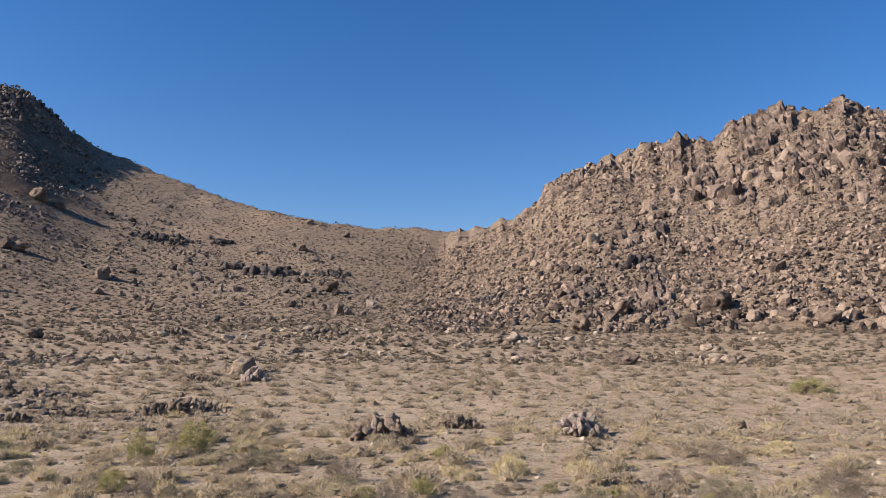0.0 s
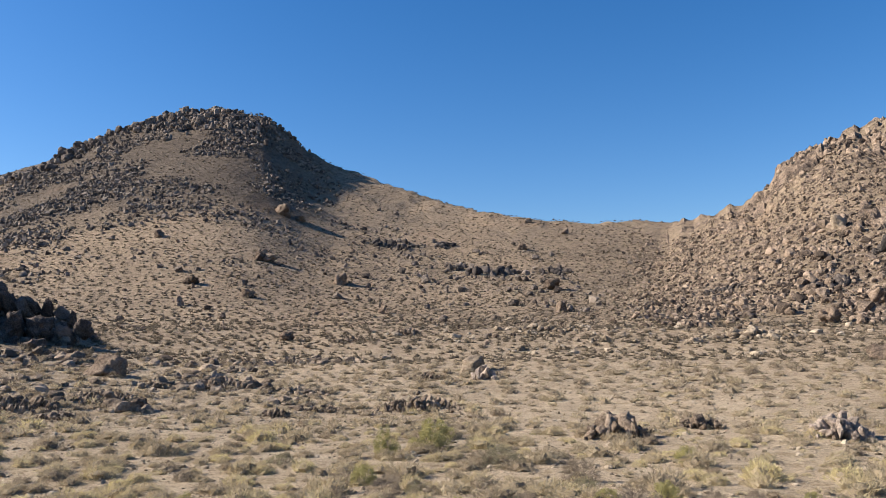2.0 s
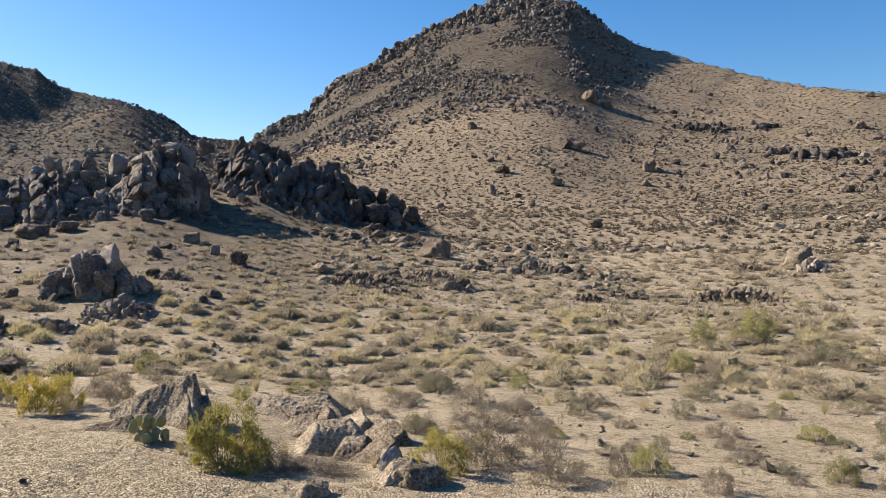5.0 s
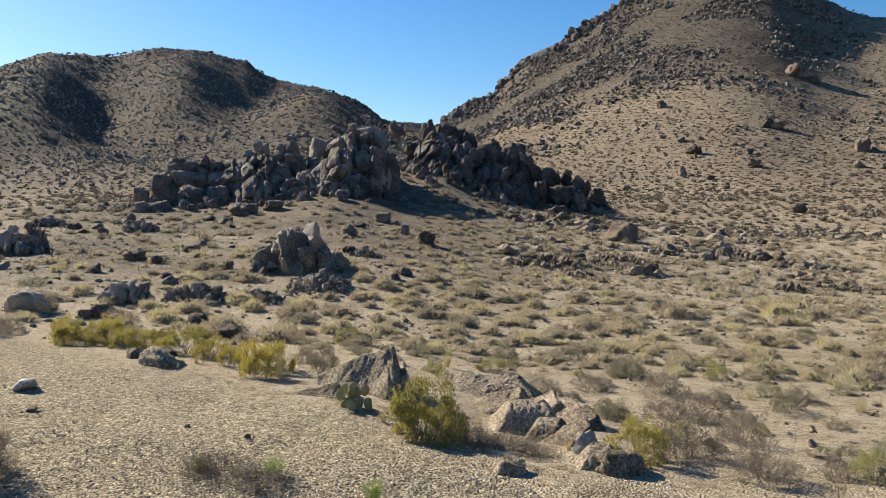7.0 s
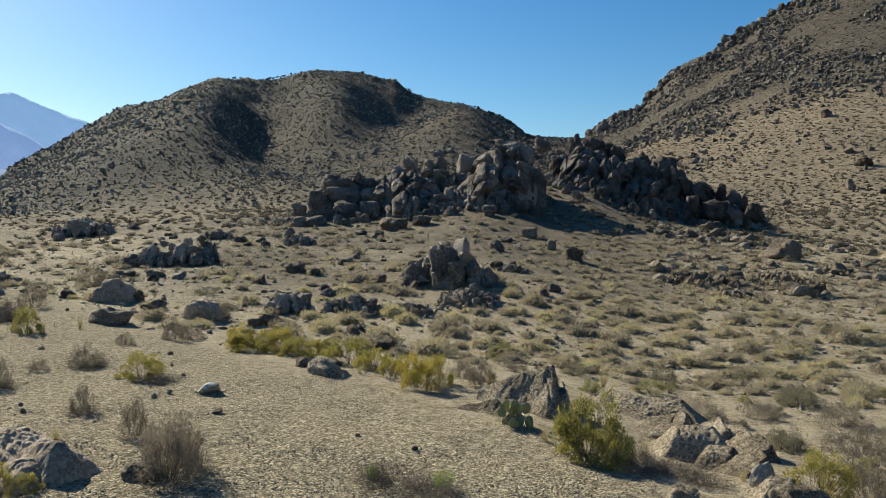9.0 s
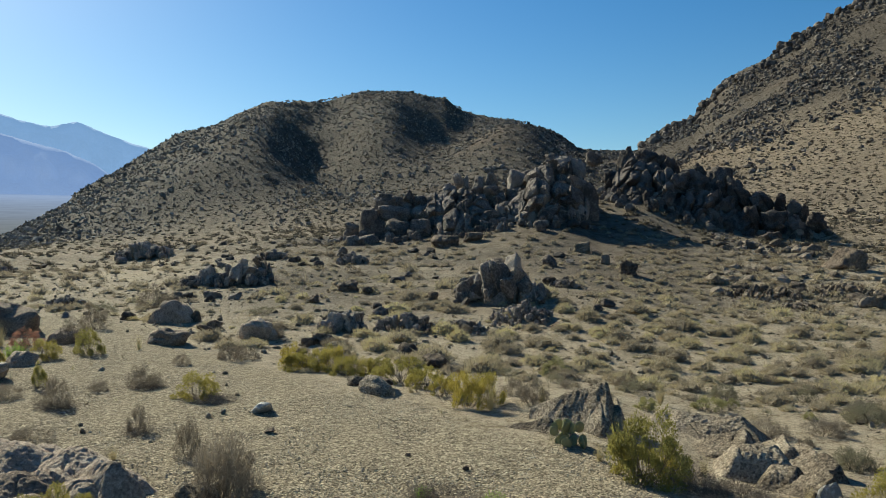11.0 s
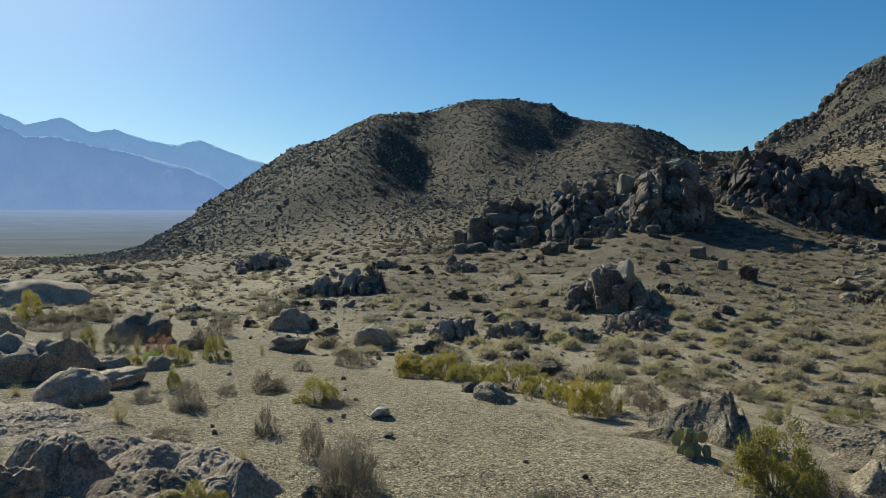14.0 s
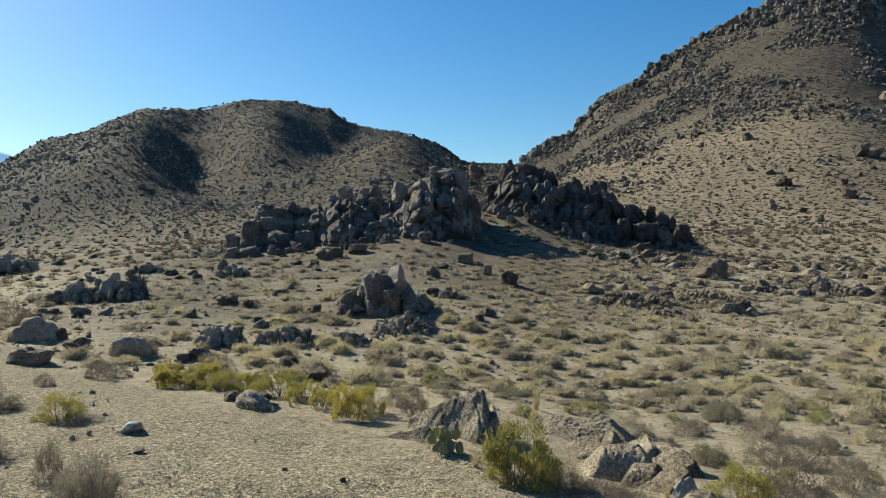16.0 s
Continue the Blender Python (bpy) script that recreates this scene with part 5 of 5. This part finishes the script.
BLOCKS_WEST_FOOT = [(62.9, 49.3, 4.93, 1.29, 0.98), (62.4, 48.6, 4.31, 0.93, 0.9), (65.0, 48.7, 4.37, 1.27, 1.42), (65.4, 47.8, 3.51, 0.91, 0.91), (64.3, 49.0, 4.62, 0.93, 0.93), (63.8, 47.9, 3.62, 1.69, 1.4), (65.9, 49.5, 5.01, 0.94, 0.94), (60.1, 50.4, 6.08, 0.8, 0.8), (57.9, 50.9, 7.05, 1.13, 0.75), (58.6, 51.0, 7.17, 0.66, 0.66), (66.4, 46.5, 2.77, 1.31, 1.07), (66.9, 47.6, 3.3, 0.91, 0.8), (68.0, 46.1, 2.57, 1.34, 1.34), (72.0, 44.6, 1.82, 1.3, 0.85), (66.4, 44.6, 1.9, 1.44, 0.75), (64.4, 44.9, 2.05, 0.85, 0.52), (64.3, 45.8, 2.46, 1.19, 0.59), (62.5, 43.0, 1.43, 1.21, 0.63), (73.0, 46.4, 2.62, 0.88, 0.93), (72.9, 44.6, 1.8, 0.85, 0.96)]
BLOCKS_EAST = [(53.3, 58.9, 8.08, 1.18, 1.99), (52.0, 58.6, 7.8, 1.62, 1.53), (51.1, 58.5, 7.62, 1.12, 1.12), (55.6, 58.8, 7.96, 1.99, 1.45), (54.4, 57.5, 6.35, 1.27, 1.27), (51.4, 57.8, 6.76, 1.99, 1.64), (50.4, 57.9, 6.86, 1.28, 2.23), (52.7, 56.3, 4.99, 1.77, 1.3), (49.7, 57.0, 5.84, 1.84, 1.49), (48.6, 56.9, 5.76, 2.14, 2.37), (48.5, 57.9, 6.93, 1.1, 1.1), (47.1, 56.9, 5.77, 1.49, 2.63), (46.1, 56.3, 4.97, 1.14, 2.6), (45.4, 56.0, 4.71, 1.0, 1.98), (44.6, 55.7, 4.54, 0.94, 1.63), (44.0, 55.6, 4.42, 0.82, 1.62), (43.2, 55.3, 4.19, 0.77, 1.56), (42.4, 55.2, 4.15, 0.88, 1.78), (41.8, 54.5, 3.64, 0.54, 1.26), (41.0, 53.7, 3.09, 1.19, 1.02)]
BLOCKS_EAST_FOOT = [(51.4, 55.2, 4.02, 1.56, 1.27), (49.4, 54.2, 3.35, 1.92, 1.58), (47.9, 54.6, 3.63, 1.93, 1.93), (46.5, 54.0, 3.22, 1.74, 1.91), (45.2, 53.9, 3.2, 1.53, 1.74), (43.7, 53.7, 3.06, 1.52, 1.52), (42.4, 53.5, 2.94, 1.35, 1.19), (49.0, 55.4, 4.23, 1.79, 1.62), (50.7, 56.5, 5.25, 1.6, 1.08), (52.1, 57.1, 5.88, 1.44, 1.09), (47.6, 51.7, 1.9, 1.91, 0.99), (47.2, 49.8, 1.23, 1.71, 0.89), (45.4, 52.1, 2.06, 1.31, 1.02), (44.0, 51.6, 1.93, 1.94, 0.83), (50.3, 51.3, 1.7, 0.98, 0.76), (41.5, 49.8, 1.34, 1.25, 0.61), (53.8, 57.3, 6.08, 1.06, 1.06), (55.9, 56.9, 5.59, 1.05, 1.92), (53.0, 57.8, 6.74, 1.07, 1.24), (46.7, 55.4, 4.25, 1.53, 1.36)]
great_outcrop(OUTCROP_WEST, 50, 3.8, ["rounded", "rounded", "split"], 130, 1.0, 1.0, 0.3, 4, 0.25, 1.1, BLOCKS_WEST + BLOCKS_WEST_FOOT, "heap of rounded grey granite boulders in shade")
great_outcrop(OUTCROP_EAST, 58, 4.2, ["varnished"], 130, 1.0, 1.15, 0.35, 12, 0.5, 2.2, BLOCKS_EAST + BLOCKS_EAST_FOOT, "jagged dark granite outcrop with upright slabs")


# ---- shrubs near the clearing ----
def sticks(rng, n, spread, curl, thick, top=1.0, forks=0):
    """Stems of unit height and half-width from the root, as thin three-sided rods; returns the mesh and the stem lines."""
    V, F, lines = [], [], []

    def rod(pts, r0):
        b = len(V)
        for q, p in enumerate(pts):
            rr = r0 * (1 - 0.75 * q / (len(pts) - 1))
            for a in (0, 2.1, 4.2):
                V.append(p + np.array([math.cos(a) * rr, math.sin(a) * rr, 0]))
        for q in range(len(pts) - 1):
            for a in range(3):
                i, j = b + q * 3 + a, b + q * 3 + (a + 1) % 3
                F.append((i, j, j + 3))
                F.append((i, j + 3, i + 3))
        lines.append(pts)

    for k in range(n):
        a = rng.uniform(0, 2 * math.pi)
        e = rng.uniform(0, 1) ** 0.6 * spread
        L = rng.uniform(0.75, 1.05)
        d = np.array([math.cos(a) * math.sin(e), math.sin(a) * math.sin(e), math.cos(e) * top])
        root = np.array([math.cos(a), math.sin(a), 0]) * rng.uniform(0, 0.4 if spread > 0.8 else 0.12)
        L *= 0.86 if spread > 0.8 else 1.0
        wob = rng.normal(0, curl, 3)
        pts = [root, root + d * L * 0.5 + wob, root + d * L + wob * 0.4 + np.array([0, 0, 0.06 * math.sin(e)])]
        rod(pts, thick)
        for _ in range(forks):
            t = rng.uniform(0.35, 0.8)
            p0 = pts[0] * (1 - t) + pts[2] * t
            tip = p0 + (d + rng.normal(0, 0.45, 3)) * L * 0.35
            rod([p0, tip], thick * 0.55)
    return np.array(V), np.array(F), lines


def leaves(rng, lines, per, size, start=0.4, spread=0.05, slim=0.45, wild=0.55):
    V, F = [], []
    for pts in lines:
        for _ in range(per):
            t = rng.uniform(start, 1.03) * (len(pts) - 1)
            i = min(int(t), len(pts) - 2)
            p = pts[i] + (pts[i + 1] - pts[i]) * (t - i) + rng.normal(0, spread, 3)
            up = (pts[-1] - pts[0]) / np.linalg.norm(pts[-1] - pts[0]) + rng.normal(0, wild, 3)
            up /= np.linalg.norm(up)
            side = np.cross(up, rng.normal(size=3))
            side /= max(np.linalg.norm(side), 1e-6)
            s = size * rng.uniform(0.6, 1.3)
            b = len(V)
            V += [p - side * s * slim, p + side * s * slim, p + up * s * 1.5]
            F.append((b, b + 1, b + 2))
    V = np.array(V)
    V[:, 2] = np.maximum(V[:, 2], 0.01)
    return V, np.array(F)


def lobes(rng, n, per, ball, size, low=0.25, slim=0.3):
    """Foliage in many feathery clumps over a dome of unit half-width and height."""
    V, F = [], []
    for k in range(n):
        a, e = rng.uniform(0, 2 * math.pi), math.asin(rng.uniform(low, 1.0))
        q = rng.uniform(0.6, 0.86)
        c = np.array([math.cos(a) * math.cos(e) * q, math.sin(a) * math.cos(e) * q, math.sin(e) * q])
        b = ball * rng.uniform(0.65, 1.25)
        D = rng.normal(size=(per, 3))
        D /= np.linalg.norm(D, axis=1)[:, None]
        for d in D * rng.uniform(0.45, 1.0, (per, 1)):
            up = d * 0.9 + c * 0.2 + np.array([0, 0, 0.05]) + rng.normal(0, 0.35, 3)
            up /= np.linalg.norm(up)
            side = np.cross(up, rng.normal(size=3))
            side /= max(np.linalg.norm(side), 1e-6)
            p, z, m = c + d * b, size * rng.uniform(0.6, 1.4), len(V)
            V += [p - side * z * slim - up * z * 0.6, p + side * z * slim - up * z * 0.6, p + up * z]
            F.append((m, m + 1, m + 2))
    V = np.array(V)
    V[:, 2] = np.maximum(V[:, 2], 0.01)
    return V, np.array(F)


def shrub_kind(kind):
    """stems and foliage of a shrub, unit half-width and unit height"""
    if kind in ("rabbitbrush", "pale_rabbitbrush"):
        v, f, L = sticks(rng, 46, 1.35, 0.07, 0.009, 0.85, 1)
        return (v, f), lobes(rng, 30, 185, 0.19, 0.028, 0.08, 0.5), BARK, LEAF_YELLOW if kind == "rabbitbrush" else LEAF_PALE
    if kind == "sagebrush":
        v, f, L = sticks(rng, 40, 1.5, 0.08, 0.01, 0.85, 1)
        return (v, f), lobes(rng, 30, 110, 0.2, 0.048, 0.02, 0.17), BARK, LEAF_SAGE
    if kind == "dry_shrub":
        v, f, L = sticks(rng, 80, 1.5, 0.08, 0.007, 0.8, 2)
        return (v, f), lobes(rng, 34, 75, 0.21, 0.075, 0.0, 0.09), LEAF_DRY, LEAF_DRY
    if kind == "dead_brush":
        v, f, L = sticks(rng, 70, 1.57, 0.16, 0.012, 0.9, 3)
        return (v, f), leaves(rng, L, 6, 0.06, 0.2, 0.08, 0.2, 1.0), BARK, BARK
    if kind == "rust_shrub":
        v, f, L = sticks(rng, 40, 1.35, 0.06, 0.012, 0.85, 1)
        return (v, f), lobes(rng, 34, 90, 0.2, 0.045, 0.0), BARK, LEAF_RED
    if kind == "bunch_grass":
        v, f, L = sticks(rng, 70, 0.7, 0.09, 0.004)
        g = leaves(rng, [[p[0], p[0] * 0.5 + p[1] * 0.5] for p in L], 5, 0.4, 0.0, 0.06, 0.007)
        return (v, f), g, LEAF_STRAW, LEAF_STRAW
    v, f, L = sticks(rng, 40, 0.9, 0.04, 0.01)
    return (v, f), leaves(rng, L, 26, 0.07, 0.15, 0.05, 0.3), BARK, LEAF_GREEN


LABELS = {
    "rabbitbrush": "yellow-green rabbitbrush with feathery foliage on sandy ground",
    "pale_rabbitbrush": "pale yellow-green rounded shrub on the valley floor",
    "sagebrush": "low grey-green sagebrush on sandy ground",
    "dry_shrub": "leafless dry grey-brown twiggy shrub",
    "dead_brush": "dark heap of dead broken twigs lying on gravel",
    "rust_shrub": "low rust-red desert shrub beside rocks",
    "bunch_grass": "tuft of straw-coloured dry bunch grass",
    "green_shrub": "small fresh green desert plant",
}
PLANTS = {}
for kind in LABELS:
    PLANTS[kind] = []
    for _ in range(4):
        (v, f), (lv, lf), m1, m2 = shrub_kind(kind)
        PLANTS[kind].append((mesh_from("branchwork", v, f, m1), mesh_from("foliage", lv, lf, m2)))


def plant(kind, az, r, w, h):
    h, w = h * rng.uniform(0.85, 1.25), w * rng.uniform(0.9, 1.15)
    p = spot(az, r)
    hub = new(kind)
    tagged(hub, LABELS[kind], "grass" if kind == "bunch_grass" else "shrub", kind.replace("_", " ") + " plants near the clearing")
    stems, foliage = PLANTS[kind][int(rng.integers(4))]
    for nm, me in (("branchwork", stems), ("foliage", foliage)):
        ob = tagged(new(nm, me), kind="stuff")
        ob.parent = hub
    hub.matrix_world = Matrix.Translation((p.x, p.y, p.z - 0.01)) @ pose(0, 0, 0, 0, 0, rng.uniform(0, 360)) @ Matrix.Diagonal((w * 0.52, w * 0.52, h, 1))


PLACED = []
for row in [(52.9, 7.2, 0.84, 0.57), (75.4, 12.6, 0.79, 0.49), (72.9, 12, 0.5, 0.38), (70.7, 12.5, 0.44, 0.26), (69.2, 11.5, 0.88, 0.4), (64.6, 9.8, 0.68, 0.53), (38.7, 7, 0.54, 0.35), (76.8, 12.8, 0.54, 0.4), (74.1, 12.5, 0.61, 0.4), (71.8, 12.2, 0.51, 0.31), (67.5, 11, 0.61, 0.35), (66.3, 10.4, 0.43, 0.32), (63.2, 10.1, 0.49, 0.42), (53.4, 7.1, 0.59, 0.34), (51.1, 7.3, 0.3, 0.25), (101.5, 25, 0.89, 0.96), (97.9, 16.9, 0.45, 0.43), (89.8, 14.7, 0.53, 0.45), (92.3, 14.4, 0.56, 0.3), (92.3, 11.7, 0.26, 0.32), (82.8, 10.3, 0.54, 0.3), (91.7, 6.6, 0.25, 0.15)]:
    plant("rabbitbrush", *row)
    PLACED.append(row[:3])
for row in [(90.2, 6.5, 0.28, 0.19), (88.6, 6.5, 0.22, 0.12), (95, 14.1, 0.33, 0.32)]:
    plant("rabbitbrush", *row)
    PLACED.append(row[:3])
for row in [(35.9, 7.4, 0.65, 0.37), (30.9, 6.9, 0.6, 0.38), (41.8, 11, 0.54, 0.25), (80.4, 6.6, 0.62, 0.48), (44.8, 10.7, 0.45, 0.32), (78.9, 17.8, 1.01, 0.53), (36.1, 9.5, 0.73, 0.35), (20.7, 7, 0.34, 0.24), (7.6, 15.1, 0.86, 0.56), (-18.2, 18.4, 0.92, 0.55), (-24.9, 15.1, 0.97, 0.52), (-14.6, 15, 0.64, 0.28), (60.3, 10.1, 0.5, 0.35), (36.7, 11.1, 0.62, 0.31), (33.6, 10.6, 0.6, 0.28), (32.2, 8.5, 0.53, 0.3), (46.4, 10.7, 0.3, 0.22), (61.3, 10.6, 0.44, 0.3), (89.6, 18.7, 0.79, 0.53), (80.2, 14.6, 0.72, 0.27), (82.8, 7.7, 0.32, 0.38), (102.5, 15.3, 0.79, 0.47)]:
    plant("dry_shrub", *row)
    PLACED.append(row[:3])
for row in [(86, 24.3, 1.07, 0.76), (100.1, 22.4, 1.01, 0.57), (90.8, 16.4, 0.62, 0.48), (98.5, 19.2, 0.73, 0.54), (91.3, 10.4, 0.46, 0.36), (86.1, 8.8, 0.26, 0.32), (86.1, 11.3, 0.5, 0.35), (80.8, 14.1, 0.53, 0.3), (92.2, 8.7, 0.5, 0.19), (80.6, 6.4, 0.61, 0.52), (93.9, 11.1, 0.39, 0.19), (97.6, 24.4, 1.04, 0.52), (88.9, 11.2, 0.31, 0.16), (84.1, 13.3, 0.37, 0.19), (64.8, 19.2, 0.41, 0.27)]:
    plant("dry_shrub", *row)
    PLACED.append(row[:3])
for row in [(40.4, 9.3, 0.5015, 0.2295), (39.1, 12.4, 0.748, 0.2805), (79, 21.9, 0.9265, 0.2635), (40.3, 9.3, 0.493, 0.2295), (39.1, 12.5, 0.6715, 0.3315), (16.5, 8, 0.238, 0.1445), (24, 8.7, 0.255, 0.187), (22.4, 10.7, 0.3825, 0.255), (12.8, 17.4, 1.156, 0.544), (-17.5, 13.7, 0.663, 0.3315), (27.9, 18.5, 0.6715, 0.34), (96.3, 16.6, 0.6375, 0.4165), (102.2, 22.6, 0.816, 0.408), (94, 19, 0.459, 0.272), (89.3, 23.1, 0.833, 0.2805)]:
    plant("sagebrush", *row)
    PLACED.append(row[:3])
for row in [(66, 6.1, 0.55, 0.2), (67.7, 6.2, 0.3, 0.15), (63.6, 5.9, 0.45, 0.19), (49.4, 7.1, 0.5, 0.16), (47.3, 7.2, 0.45, 0.14), (50.6, 7.5, 0.4, 0.2), (45.3, 6.9, 0.35, 0.1), (86.1, 8.7, 0.36, 0.11), (81.6, 10.1, 0.49, 0.1), (86.1, 11.2, 0.47, 0.12), (91.3, 10.3, 0.43, 0.13)]:
    plant("dead_brush", *row)
    PLACED.append(row[:3])
for row in [(93.4, 16, 0.6, 0.4)]:
    plant("rust_shrub", *row)
    PLACED.append(row[:3])
for row in [(59.5, 10, 0.21, 0.3), (63, 9.6, 0.27, 0.39), (43.2, 7.2, 0.15, 0.16), (40.6, 7.2, 0.18, 0.21), (54.6, 8.8, 0.26, 0.33), (46.5, 8.1, 0.23, 0.17), (49.2, 7.7, 0.21, 0.21), (55.8, 7.6, 0.21, 0.21), (94.9, 16.3, 0.5, 0.5), (95.4, 9.9, 0.41, 0.4), (86.8, 15.3, 0.26, 0.32), (68.5, 10.5, 0.19, 0.16), (101.6, 12.3, 0.34, 0.21), (99.9, 11.7, 0.24, 0.16), (87.4, 7.8, 0.19, 0.15)]:
    plant("bunch_grass", *row)
    PLACED.append(row[:3])
for row in [(67.5, 6.2, 0.13, 0.12), (62.7, 6, 0.22, 0.17), (56.2, 5.5, 0.16, 0.18), (93.8, 14.2, 0.46, 0.4)]:
    plant("green_shrub", *row)
    PLACED.append(row[:3])
for row in [(13.4, 7.8, 0.33, 0.26), (22.6, 15.6, 0.5, 0.33), (17.6, 20.3, 1.3, 0.84), (20.9, 19.2, 0.82, 0.62), (22.3, 15.6, 0.67, 0.47), (-11, 13.1, 0.37, 0.28), (0.4, 17.9, 0.76, 0.45), (-24, 36.6, 2.1, 0.79)]:
    plant("pale_rabbitbrush", *row)
    PLACED.append(row[:3])
PRICKLY_PEAR = [(58.0, 8.1, 0.46, 0.27)]



def scattered_plants():
    """Shrubs of the near valley floor, kept apart from one another and off the clearing."""
    taken = [(-r * math.sin(radians(a)), r * math.cos(radians(a)), w) for a, r, w in PLACED]
    kinds = ["sagebrush", "dry_shrub", "dry_shrub", "pale_rabbitbrush", "bunch_grass", "sagebrush"]
    for x, y in zip(*grid_field(rng, 0.82, -34, 66, 7.0, 14.3)):
        az, r = polar(x, y)
        w = min(0.8, 0.4 * math.exp(rng.normal(0, 0.4)))
        if terrain(np.array([x]), np.array([y]))[2][0] > 0.2 or r < np.interp(az, [34, 42, 55, 66], [7, 10.2, 11, 12.5]):
            continue
        if any((x - a) ** 2 + (y - b) ** 2 < (0.35 * w + 0.4 * c) ** 2 for a, b, c in taken):
            continue
        taken.append((x, y, w))
        kind = kinds[int(rng.integers(6))]
        plant(kind, float(az), float(r), w * (0.6 if kind == "bunch_grass" else 1), w * rng.uniform(0.4, 0.58))


scattered_plants()


def prickly_pear(az, r, w, h):
    base = spot(az, r)
    hub = new("prickly_pear")
    tagged(hub, "clump of prickly pear cactus pads beside a slab of rock", "cactus")
    d, f = ICO[3]
    me = mesh_from("pad", d * np.array([1, 0.28, 1.15]) + np.array([0, 0, 1.0]), f, CACTUS, True)
    for k in range(30):
        a = rng.uniform(0, 2 * math.pi)
        q = rng.uniform(0, 0.5) * w
        ob = new("pad", me)
        s = h * rng.uniform(0.14, 0.2)
        ob.matrix_world = Matrix.Translation((q * math.cos(a), q * math.sin(a) * 0.6, (0 if k < 17 else h * rng.uniform(0.3, 0.55)))) \
            @ pose(0, 0, 0, rng.normal(0, 14), rng.normal(0, 18), rng.normal(math.degrees(radians(az)), 40)) @ Matrix.Diagonal((s, s, s, 1))
        ob.parent = hub
    hub.matrix_world = Matrix.Translation(base)


for az, r, w, h in PRICKLY_PEAR:
    prickly_pear(az, r, w, h)
